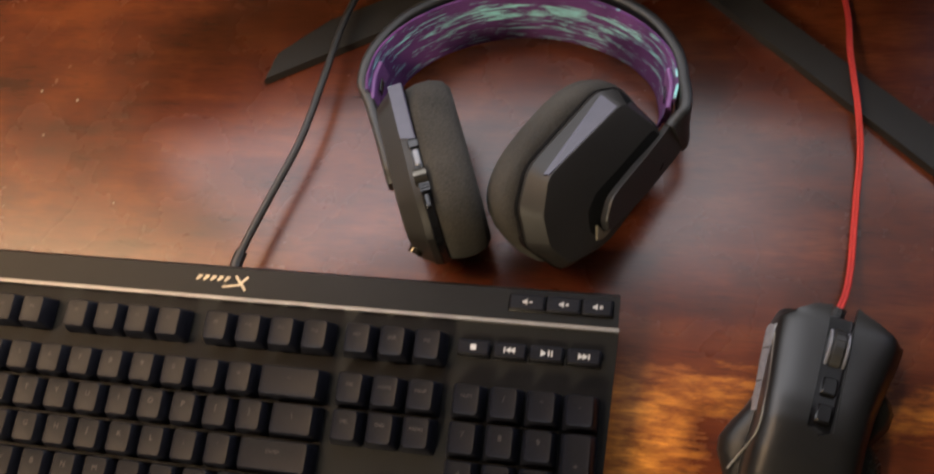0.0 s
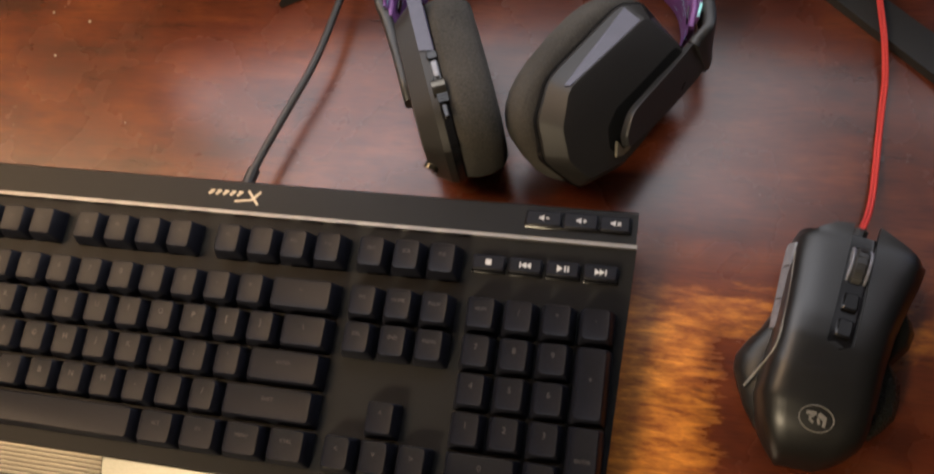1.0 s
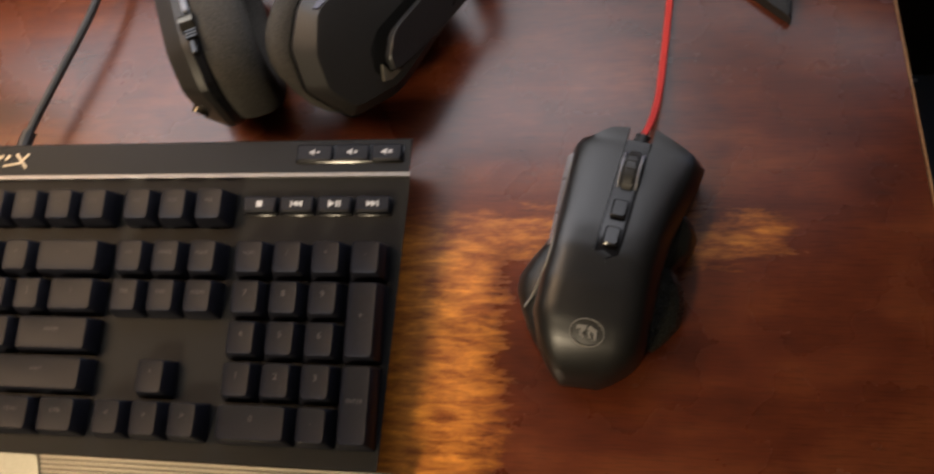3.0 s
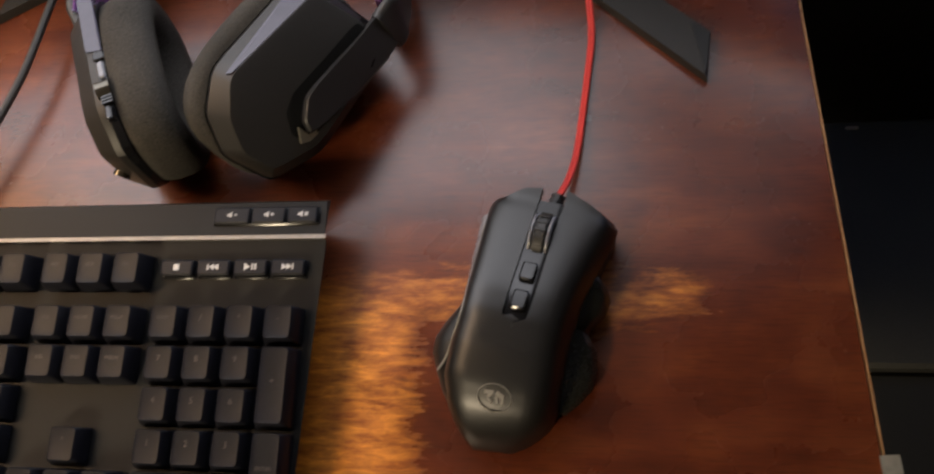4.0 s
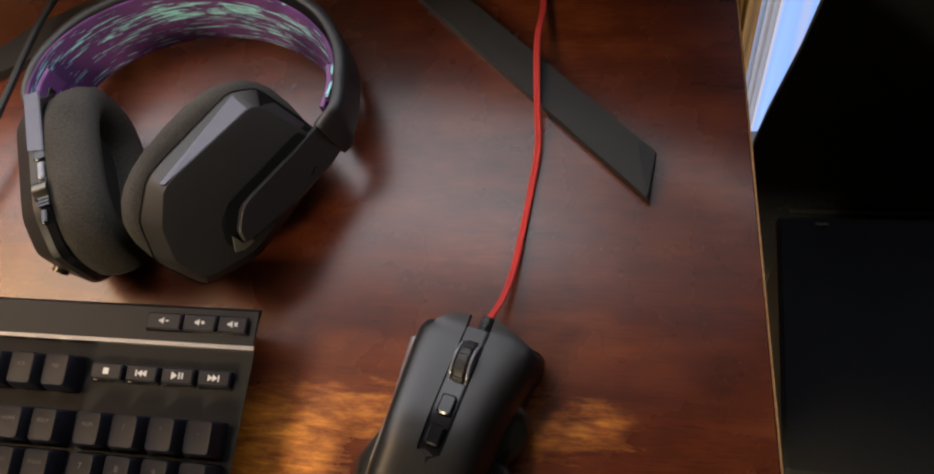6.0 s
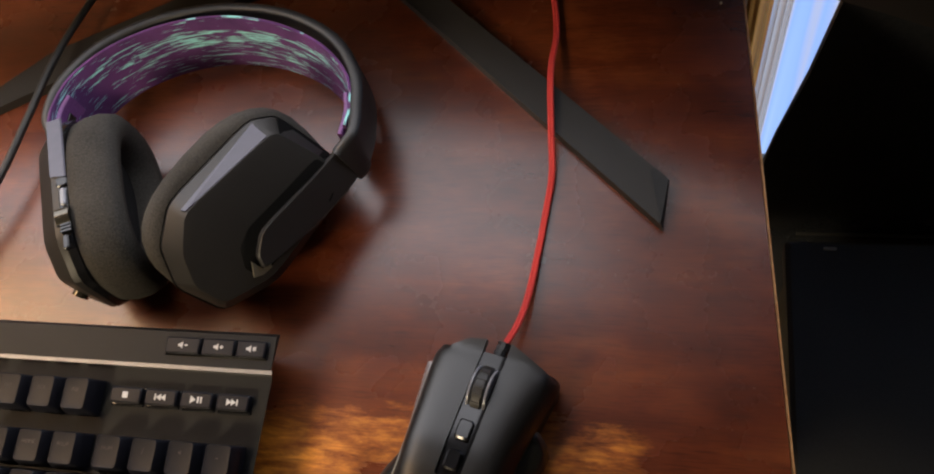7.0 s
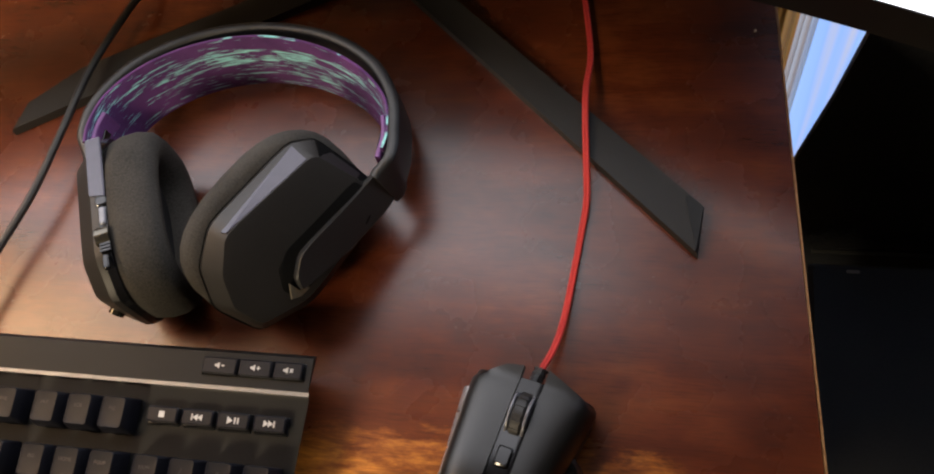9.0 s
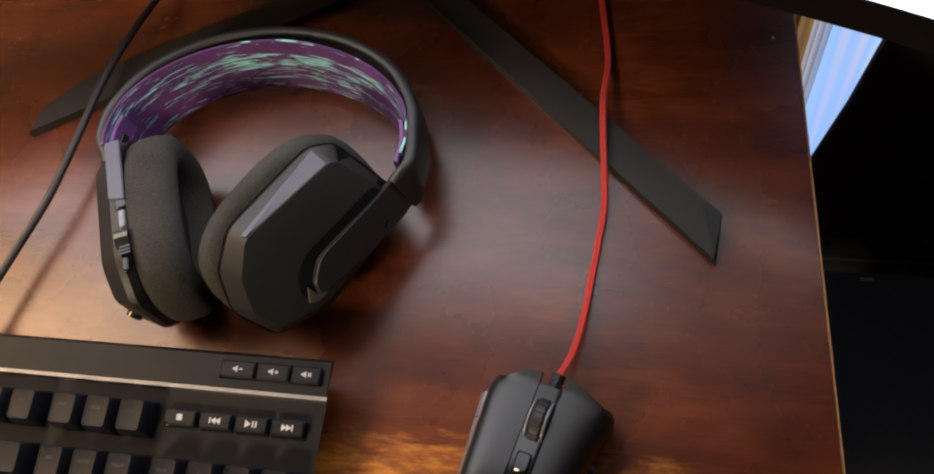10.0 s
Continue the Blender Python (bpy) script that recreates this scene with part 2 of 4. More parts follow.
GUARD = noisy("greyed_clear_corner_guard", (0.20, 0.19, 0.15), (0.30, 0.28, 0.23), 0.25, 300)
SCUFF = noisy("pale_scuff", (0.30, 0.26, 0.20), (0.42, 0.37, 0.30), 0.6, 800)
WHEEL_DARK = noisy("dark_chrome", (0.06, 0.055, 0.045), (0.11, 0.10, 0.08), 0.16, 300, metal=0.8)
GRIP = noisy("satin_black_grip", (0.012, 0.012, 0.0105), (0.020, 0.020, 0.017), 0.26, 900, bump=0.1, spec=0.75)
MOUSE_SOFT = noisy("satin_black_mouse_shell", (0.0068, 0.0068, 0.0066), (0.0112, 0.0110, 0.0105), 0.38, 1200, bump=0.06, rough_span=0.08, spec=0.55)
EMBLEM = noisy("dim_grey_emblem", (0.15, 0.143, 0.13), (0.21, 0.20, 0.18), 0.5, 500)
LAVENDER = noisy("lavender_grey_light_strip", (0.030, 0.027, 0.047), (0.042, 0.038, 0.064), 0.24, 200, rough_span=0.03)


def sheer(name, low, high, clear):
    """Thin translucent sheet, brightened by the backdrop's glow behind it."""
    m, t, b = material(name)
    weave = node(t, "ShaderNodeTexNoise", Vector=stretch(t, 300, 300, 6), Scale=1.0, Detail=3.0).outputs[0]
    cloth = node(t, "ShaderNodeBsdfTranslucent", Color=ramp(t, weave, (0.35, low), (0.65, high)))
    through_ = node(t, "ShaderNodeBsdfTransparent", Color=(0.9, 0.9, 0.9, 1))
    both = node(t, "ShaderNodeMixShader", Fac=clear)
    t.links.new(cloth.outputs[0], both.inputs[1])
    t.links.new(through_.outputs[0], both.inputs[2])
    t.links.new(both.outputs[0], t.nodes["Material Output"].inputs["Surface"])
    t.nodes.remove(b)
    return m


CASING_SHEET = sheer("translucent_white_casing", (0.85, 0.62, 0.42), (0.98, 0.92, 0.76), 0.25)
WALL_EDGE_SHEET = sheer("translucent_tan_wall_edge", (0.62, 0.24, 0.045), (0.95, 0.42, 0.08), 0.02)
OUTSIDE = glow_material("daylight_outside", (0.36, 0.56, 1.0), 1.05)
out_tree = OUTSIDE.node_tree
out_wave = node(out_tree, "ShaderNodeTexNoise", Vector=stretch(out_tree, 42, 1, 0.6), Scale=1.0, Detail=1.0).outputs[0]
out_tree.links.new(ramp(out_tree, out_wave, (0.34, (0.62, 0.58, 0.66)), (0.46, (0.30, 0.50, 1.0)), (0.55, (0.36, 0.56, 1.0)), (0.66, (0.72, 0.84, 1.0))), out_tree.nodes["Principled BSDF"].inputs["Emission Color"])


# ---- mesh helpers ----
def finish(bm, angle=35):
    bmesh.ops.recalc_face_normals(bm, faces=bm.faces)
    for f in bm.faces:
        f.smooth = True
    for e in bm.edges:
        if len(e.link_faces) == 2 and e.calc_face_angle(0) > radians(angle):
            e.smooth = False
    return bm


def mesh_of(name, bm, mat, angle=35):
    finish(bm, angle)
    me = bpy.data.meshes.new(name)
    bm.to_mesh(me)
    bm.free()
    for m_ in mat if isinstance(mat, (list, tuple)) else (mat,):
        me.materials.append(m_)
    return me


def part(name, bm, mat, parent=None, label="", angle=35):
    ob = new(name, mesh_of(name, bm, mat, angle) if isinstance(bm, bmesh.types.BMesh) else bm)
    ob.parent = parent
    if label:
        ob["label"] = label
    return ob


def thing(name, label, category, m=None, group="", kind=""):
    ob = new(name)
    ob.empty_display_size = 0.02
    ob.matrix_world = m or Matrix()
    return tagged(ob, label, category, group, kind)


def rings(loops, closed=True, caps=True, bm=None):
    """Joins loops of points into a skin."""
    bm = bm or bmesh.new()
    vs = [[bm.verts.new(p) for p in loop] for loop in loops]
    n = len(vs[0])
    for a, b in zip(vs, vs[1:]):
        for i in range(n if closed else n - 1):
            j = (i + 1) % n
            bm.faces.new((a[i], a[j], b[j], b[i]))
    if caps:
        bm.faces.new(vs[0][::-1])
        bm.faces.new(vs[-1])
    return bm


def rounded(w, d, r, n=3, cx=0.0, cy=0.0):
    """Corner-rounded rectangle, counter-clockwise."""
    pts = []
    for k, (sx, sy) in enumerate(((1, 1), (-1, 1), (-1, -1), (1, -1))):
        for i in range(n + 1):
            a = math.pi / 2 * (k + i / n)
            pts.append((cx + sx * (w / 2 - r) + r * math.cos(a), cy + sy * (d / 2 - r) + r * math.sin(a)))
    return pts


def slab(outline, z0, z1, bevel=0.0, bm=None):
    """A flat piece with a chamfered upper rim."""
    cx = sum(p[0] for p in outline) / len(outline)
    cy = sum(p[1] for p in outline) / len(outline)
    loops = [[(x, y, z0) for x, y in outline]]
    if bevel:
        loops.append([(x, y, z1 - bevel) for x, y in outline])
        fx, fy = 1 - bevel / max(abs(p[0] - cx) for p in outline), 1 - bevel / max(abs(p[1] - cy) for p in outline)
        loops.append([(cx + (x - cx) * fx, cy + (y - cy) * fy, z1) for x, y in outline])
    else:
        loops.append([(x, y, z1) for x, y in outline])
    return rings(loops, bm=bm)


def block(x0, x1, y0, y1, z0, z1, bevel=0.0, bm=None):
    r = min(bevel if bevel else 0.0, (x1 - x0) / 2.1, (y1 - y0) / 2.1)
    pts = rounded(x1 - x0, y1 - y0, r, 2, (x0 + x1) / 2, (y0 + y1) / 2) if r else [(x1, y1), (x0, y1), (x0, y0), (x1, y0)]
    return slab(pts, z0, z1, bevel, bm)


def smooth_path(points, steps=8):
    """Catmull-Rom through the points."""
    ps = [Vector(p) for p in points]
    ps = [2 * ps[0] - ps[1], *ps, 2 * ps[-1] - ps[-2]]
    out = []
    for a, b, c, d in zip(ps, ps[1:], ps[2:], ps[3:]):
        for i in range(steps):
            t = i / steps
            out.append(0.5 * (2 * b + (c - a) * t + (2 * a - 5 * b + 4 * c - d) * t * t + (3 * b - a - 3 * c + d) * t ** 3))
    return out + [ps[-2]]


def tube(points, r, sides=10, steps=8, bm=None):
    path = smooth_path(points, steps)
    loops = []
    for i, p in enumerate(path):
        d = (path[min(i + 1, len(path) - 1)] - path[max(i - 1, 0)]).normalized()
        u = d.cross(Vector((0, 0, 1)) if abs(d.z) < 0.9 else Vector((1, 0, 0))).normalized()
        v = u.cross(d)
        loops.append([p + r * (math.cos(a) * u + math.sin(a) * v) for a in (2 * math.pi * k / sides for k in range(sides))])
    return rings(loops, bm=bm)


def ribbon(points, ups, thick, height, steps=8, taper=None):
    """A band of rounded section swept along points; ups: the direction of its height at each point."""
    path, up = smooth_path(points, steps), smooth_path(ups, steps)
    loops = []
    for i, p in enumerate(path):
        d = (path[min(i + 1, len(path) - 1)] - path[max(i - 1, 0)]).normalized()
        h = (up[i] - d * up[i].dot(d)).normalized()
        n = d.cross(h)
        k = taper(i / (len(path) - 1)) if taper else 1.0
        loops.append([p + n * x + h * y for x, y in rounded(thick, height * k, thick * 0.42, 3)])
    return rings(loops)


def prism(points, z0, z1, bm=None):
    return rings([[(x, y, z0) for x, y in points], [(x, y, z1) for x, y in points]], bm=bm)

# ---- the room ----
FLOOR_Z, CEIL_Z, WALL_Y = -0.75, 1.75, 0.36
WIN_X0, WIN_X1, WIN_Z0, WIN_Z1 = 0.277, 0.62, -0.70, 0.40


def structure(name, bm, mat, label, category):
    return tagged(part(name, bm, mat), label, category, kind="structure")


structure("floor", block(-2.2, 2.2, -2.6, 0.6, FLOOR_Z - 0.08, FLOOR_Z - 0.004), GROUT, "grey grouted floor under cream tiles", "floor")
structure("ceiling", block(-2.2, 2.2, -2.6, 0.6, CEIL_Z, CEIL_Z + 0.08), CEILING, "plain white painted ceiling", "ceiling")
wall = bmesh.new()
for x0, x1, z0, z1 in ((-2.2, WIN_X0 - 0.021, FLOOR_Z, CEIL_Z), (WIN_X1, 2.2, FLOOR_Z, CEIL_Z), (WIN_X0 - 0.021, WIN_X1, FLOOR_Z, WIN_Z0), (WIN_X0 - 0.021, WIN_X1, WIN_Z1, CEIL_Z)):
    block(x0, x1, WALL_Y, WALL_Y + 0.04, z0, z1, bm=wall)
structure("wall_north", wall, WALL, "tan painted wall with a tall window", "wall")
structure("wall_south", block(-2.2, 2.2, -2.72, -2.6, FLOOR_Z, CEIL_Z), WALL, "plain tan painted wall", "wall")
structure("wall_west", block(-2.32, -2.2, -2.72, 0.6, FLOOR_Z, CEIL_Z), WALL, "plain tan painted wall", "wall")
structure("wall_east", block(2.2, 2.32, -2.72, 0.6, FLOOR_Z, CEIL_Z), WALL, "plain tan painted wall", "wall")

window = thing("window_1", "white framed tall window with bright daylight", "window", pose(WIN_X0, WALL_Y, WIN_Z0), kind="structure")
part("casing", block(-0.055, -0.0315, -0.012, -0.001, -0.04, 1.16, 0.002), TRIM, window)
part("casing", block(-0.055, 0.36, -0.018, -0.001, 1.16, 1.19, 0.002), TRIM, window)
part("jamb", block(-0.0205, -0.0190, 0.0, 0.040, 0.012, 1.09, 0.0005), TRIM, window)
part("sill", block(-0.057, 0.342, -0.03, 0.045, -0.03, 0.012, 0.004), TRIM, window)


def folds(x0, x1, deep, count, phase):
    """A hanging sheet with soft upright folds."""
    bm = bmesh.new()
    cols = []
    for k in range(count + 1):
        x, y = x0 + (x1 - x0) * k / count, -0.0065 + deep * math.sin(phase + k * 1.3)
        cols.append([bm.verts.new((x + 0.0006 * math.sin(z * 9), y, z)) for z in (0.0125, 0.35, 0.70, 1.1595)])
    for a, b in zip(cols, cols[1:]):
        for k in range(3):
            bm.faces.new((a[k], b[k], b[k + 1], a[k + 1]))
    return bm


# translucent strips added in place of the daylit casing and tan wall edge
curtain = thing("curtain", "translucent strips standing in for the daylit casing and tan wall edge", "curtain", pose(WIN_X0, WALL_Y, WIN_Z0))
part("border", folds(-0.0300, -0.0105, 0.0015, 12, 0.4), WALL_EDGE_SHEET, curtain, "tan translucent strip in place of the lit wall edge", angle=80)
part("panel", folds(-0.0107, 0.0050, 0.0030, 14, 1.0), CASING_SHEET, curtain, angle=80)
structure("backdrop", block(0.0, 1.0, 0.52, 0.53, -1.0, 0.9), OUTSIDE, "pale blue daylight outside the window", "backdrop")

# ---- desk ----
desk = thing("desk", "reddish brown varnished wooden desk with a rubbed-away patch painted lamp-bright", "desk")
FRONT, BACK = -0.1775, 0.325
EDGE_TOP, EDGE_LOW = Vector((0.2145, BACK)), Vector((0.2487, FRONT))


def edge_x(y):
    return EDGE_LOW.x + (EDGE_TOP.x - EDGE_LOW.x) * (y - FRONT) / (BACK - FRONT)


corner = []
for i in range(9):
    a = radians(-90 + 95 * i / 8)
    corner.append((edge_x(FRONT + 0.03) - 0.0305 + 0.03 * math.cos(a), FRONT + 0.03 + 0.03 * math.sin(a)))
SEAM_Y = 0.042
front_board = [(-0.95, FRONT), *corner, (edge_x(SEAM_Y), SEAM_Y + 0.00098), (-0.95, SEAM_Y - 0.01092)]
back_board = [(-0.95, SEAM_Y - 0.0109), (edge_x(SEAM_Y), SEAM_Y + 0.0010), (edge_x(BACK), BACK), (-0.95, BACK)]
part("board", slab(front_board, -0.028, 0.0), WOOD, desk)
part("board", slab(back_board, -0.028, 0.0), WOOD, desk)
low, high = (edge_x(FRONT + 0.034) + 0.0004, FRONT + 0.034), (edge_x(BACK) + 0.0004, BACK)
part("edge_band", prism([low, (low[0] + 0.0011, low[1]), (high[0] + 0.0011, high[1]), high], -0.028, -0.0002), WOOD_EDGE, desk, "pale worn edge banding")
part("apron", block(-0.90, 0.17, -0.10, -0.08, -0.11, -0.0285), WOOD_DARK, desk)
for x, y in ((-0.88, -0.10), (0.16, -0.10), (-0.88, 0.28), (0.16, 0.28)):
    part("leg", block(x - 0.025, x + 0.025, y - 0.025, y + 0.025, FLOOR_Z, -0.0285, 0.004), WOOD_DARK, desk)

guard = []
for k in (0.0006, 0.0085):
    row = []
    for i in range(13):
        a = radians(-90 + 95 * i / 12)
        row.append((edge_x(FRONT + 0.03) - 0.0305 + (0.03 + k) * math.cos(a), FRONT + 0.03 + (0.03 + k) * math.sin(a)))
    row.append((row[-1][0] - 0.0035, row[-1][1] + 0.034))
    row.insert(0, (row[0][0] - 0.03, row[0][1]))
    guard.append(row)
tagged(part("corner_guard", prism(guard[0] + guard[1][::-1], -0.026, 0.0012), GUARD), "greyish clear corner guard stuck on the desk edge", "corner guard")

# specks on the varnish
for x, y, s in ((-0.4059, 0.1254, 0.0016), (-0.3761, 0.1193, 0.0018), (-0.3928, 0.0915, 0.0016), (-0.3255, 0.045, 0.001), (0.2105, 0.2105, 0.0015)):
    tagged(part("paint_fleck", slab(rounded(s * 0.9, s * 1.3, s * 0.4, 2, x, y), 0.0002, 0.0006), SCUFF), "tiny pale paint fleck on the desk", "fleck", "flecks on the desk")

# ---- keyboard ----
U = 0.01905
KB_W, KB_D = 0.4432, 0.1755
keyboard = thing("keyboard", "black full-size gaming keyboard with metal palm strip", "keyboard")


def deck_z(y):
    return 0.0262 + (y + 0.02) * 0.072


def profile(zs, x0, x1, bm=None, tuck=0.0):
    """A bar of the given (y, z) outline, from x0 to x1; tuck: how far its ends draw in towards the underside."""
    top = max(z for _, z in zs)
    return rings([[(x + side * tuck * min(1.0, max(0.0, (top - 0.004 - z) / 0.016)), y, z) for y, z in zs] for x, side in ((x0, 1), (x1, -1))], bm=bm)


part("rear_bar", profile([(-0.0060, 0.004), (0.0005, 0.0245), (-0.0020, 0.0290), (-0.0185, 0.0282), (-0.0185, 0.004)], -KB_W, -0.0012, tuck=0.014), DECK, keyboard)
part("trim_line", profile([(-0.0187, 0.010), (-0.0187, 0.0282), (-0.0206, 0.0280), (-0.0206, 0.010)], -KB_W, -0.0006, tuck=0.014), SILVER, keyboard, "thin silver trim line")
part("deck", profile([(-0.0208, 0.003), (-0.0208, 0.0270), (-0.0225, deck_z(-0.0225)), (-0.1572, deck_z(-0.1572)), (-0.1572, 0.003)], -KB_W, -0.0008, tuck=0.014), DECK, keyboard)
part("base", block(-KB_W + 0.016, -0.016, -KB_D + 0.004, -0.008, 0.0015, 0.0045), DECK, keyboard)
for x in (-0.40, -0.04):
    for y in (-0.16, -0.012):
        part("rubber_foot", block(x - 0.012, x + 0.012, y - 0.004, y + 0.004, 0.0, 0.0016), RUBBER, keyboard)
BADGE_X0, BADGE_X1 = -0.2640, -0.1745
strip_lo, strip_hi = 0.0085, deck_z(-0.1572) - 0.0006


def strip_z(y):
    return strip_hi + (strip_lo - strip_hi) * (-0.1575 - y) / 0.0165


part("palm_strip", profile([(-0.1574, 0.003), (-0.1574, strip_z(-0.1574) - 0.0008), (-0.174, strip_z(-0.174) - 0.0008), (-0.1755, 0.006), (-0.1752, 0.003)], -KB_W, 0.0), ALU_DARK, keyboard, "dark grooves of the palm strip")
for i in range(7):
    y1 = -0.1577 - i * 0.00226
    y0 = y1 - 0.0019
    for x0, x1 in ((-KB_W, BADGE_X0 - 0.001), (BADGE_X1 + 0.001, -0.0003)):
        part("ridge", profile([(y1, strip_z(y1) - 0.0012), (y1 - 0.0003, strip_z(y1) + 0.0001), (y1 - 0.00085, strip_z(y1 - 0.00085) + 0.0004), (y0 + 0.0003, strip_z(y0) + 0.0001), (y0, strip_z(y0) - 0.0012)], x0, x1), ALU, keyboard)
badge = rings([[(x, y, strip_z(y) + dz) for x, y in rounded(BADGE_X1 - BADGE_X0, 0.0130, 0.0025, 4, (BADGE_X0 + BADGE_X1) / 2, -0.1645)] for dz in (-0.001, 0.0007)])
badge = part("badge_plate", badge, BADGE, keyboard, "smooth champagne metal badge plate")


def stroke_mesh(strokes, zf, dz):
    bm = bmesh.new()
    for pts in strokes:
        rings([[(x, y, zf(y) + dz * 0.2) for x, y in pts], [(x, y, zf(y) + dz) for x, y in pts]], bm=bm)
    return bm


def stroke(a, b, w):
    a, b = Vector(a), Vector(b)
    s = Vector((-(b - a).y, (b - a).x)).normalized() * (w / 2)
    return [(p.x, p.y) for p in (a - s, b - s, b + s, a + s)]


mx, my = -0.216, -0.1638
part("emblem", stroke_mesh([stroke((mx - 0.006, my + 0.003), (mx - 0.006, my - 0.001), 0.0008), stroke((mx - 0.003, my + 0.003), (mx - 0.003, my - 0.001), 0.0008),
     stroke((mx - 0.006, my + 0.001), (mx - 0.003, my + 0.001), 0.0007), stroke((mx - 0.007, my - 0.003), (mx + 0.004, my - 0.002), 0.0010),
     stroke((mx + 0.003, my - 0.0025), (mx + 0.009, my + 0.003), 0.0010), stroke((mx + 0.001, my + 0.002), (mx + 0.010, my - 0.005), 0.0008)],
     lambda y: strip_z(y) + 0.0007, 0.0003), ALU_DARK, badge, "dark engraved emblem")


def bar_z(y):
    return 0.0282 + (y + 0.0185) * 0.05


lx, ly = -0.2385, -0.0088
word = [stroke((lx + i * 0.0043, ly - 0.0012), (lx + 0.0028 + i * 0.0043, ly + 0.0012), 0.0014) for i in range(5)]
word += [stroke((lx + i * 0.0043 + 0.0006, ly + 0.0012), (lx + 0.0032 + i * 0.0043, ly + 0.0012), 0.0007) for i in range(5)]
word += [stroke((lx + 0.0235, ly + 0.0022), (lx + 0.0305, ly - 0.0058), 0.0013), stroke((lx + 0.0310, ly + 0.0020), (lx + 0.0262, ly - 0.0030), 0.0013), stroke((lx + 0.0265, ly - 0.0030), (lx + 0.0165, ly - 0.0046), 0.0010)]
part("emblem", stroke_mesh(word, bar_z, 0.0004), GOLD, keyboard, "pale gold emblem on the rear bar")


def keycap(w, d, h, back=0.0008):
    """A tapered cap with rounded rim, its top shifted to the back."""
    loops = []
    for k, (inset, z, sh) in enumerate(((0.0, 0.0, 0.0), (0.0007, h * 0.35, back * 0.2), (0.0024, h - 0.0008, back), (0.0030, h - 0.0002, back), (0.0040, h - 0.0004, back))):
        ww, dd = w - 2 * inset * 0.95, d - 2 * inset * 0.55
        loops.append([(x, y, z) for x, y in rounded(ww, dd, 0.0012 if k < 2 else 0.0016, 2, 0, sh)])
    return rings(loops)


CAPS = {}


def cap_mesh(w, d, h):
    key = (round(w, 4), round(d, 4), round(h, 4))
    if key not in CAPS:
        CAPS[key] = mesh_of("key", keycap(w, d, h), KEYCAP, 50)
    return CAPS[key]


def letters(text, size, mat):
    """Flat lettering with the built-in font, as a mesh centred at its origin."""
    cu = bpy.data.curves.new("legend", "FONT")
    cu.body, cu.size, cu.align_x, cu.align_y = text, size, "CENTER", "CENTER"
    cu.resolution_u = 2
    ob = bpy.data.objects.new("legend", cu)
    me = bpy.data.meshes.new_from_object(ob)
    bpy.data.objects.remove(ob)
    me.materials.append(mat)
    return me


ROW_Y = [-0.0375, -0.0636, -0.08265, -0.1017, -0.12075, -0.1398]
ROW_H = [0.0105, 0.0105, 0.0098, 0.0092, 0.0092, 0.0096]
X0 = -KB_W + 0.0073
KEY_TABLE = []
for i, x in enumerate([0, 2, 3, 4, 5, 6.5, 7.5, 8.5, 9.5, 11, 12, 13, 14]):
    KEY_TABLE.append((0, x, 1, 1, ("ESC", "F1", "F2", "F3", "F4", "F5", "F6", "F7", "F8", "F9", "F10", "F11", "F12")[i]))
for i, c in enumerate("`1234567890-="):
    KEY_TABLE.append((1, i, 1, 1, c))
KEY_TABLE.append((1, 13, 2, 1, "<-"))
KEY_TABLE.append((2, 0, 1.5, 1, "TAB"))
for i, c in enumerate("QWERTYUIOP[]"):
    KEY_TABLE.append((2, 1.5 + i, 1, 1, c))
KEY_TABLE.append((2, 13.5, 1.5, 1, "\\"))
KEY_TABLE.append((3, 0, 1.75, 1, "CAPS"))
for i, c in enumerate("ASDFGHJKL;'"):
    KEY_TABLE.append((3, 1.75 + i, 1, 1, c))
KEY_TABLE.append((3, 12.75, 2.25, 1, "ENTER"))
KEY_TABLE.append((4, 0, 2.25, 1, "SHIFT"))
for i, c in enumerate("ZXCVBNM,./"):
    KEY_TABLE.append((4, 2.25 + i, 1, 1, c))
KEY_TABLE.append((4, 12.25, 2.75, 1, "SHIFT"))
for x, w, c in ((0, 1.25, "CTRL"), (1.25, 1.25, "WIN"), (2.5, 1.25, "ALT"), (3.75, 6.25, ""), (10, 1.25, "ALT"), (11.25, 1.25, "FN"), (12.5, 1.25, "MENU"), (13.75, 1.25, "CTRL")):
    KEY_TABLE.append((5, x, w, 1, c))
for r, names in ((0, ("PRT", "SCR", "PSE")), (1, ("INS", "HOME", "PGUP")), (2, ("DEL", "END", "PGDN"))):
    for i, c in enumerate(names):
        KEY_TABLE.append((r, 15.25 + i, 1, 1, c))
KEY_TABLE.append((4, 16.25, 1, 1, "^"))
for i, c in enumerate(("<", "v", ">")):
    KEY_TABLE.append((5, 15.25 + i, 1, 1, c))
for r, names in ((1, ("NUM", "/", "*", "-")), (2, ("7", "8", "9")), (3, ("4", "5", "6")), (4, ("1", "2", "3"))):
    for i, c in enumerate(names):
        KEY_TABLE.append((r, 18.5 + i, 1, 1, c))
KEY_TABLE += [(2, 21.5, 1, 2, "+"), (4, 21.5, 1, 2, "ENTER"), (5, 18.5, 2, 1, "0"), (5, 20.5, 1, 1, ".")]
TEXTS = {}
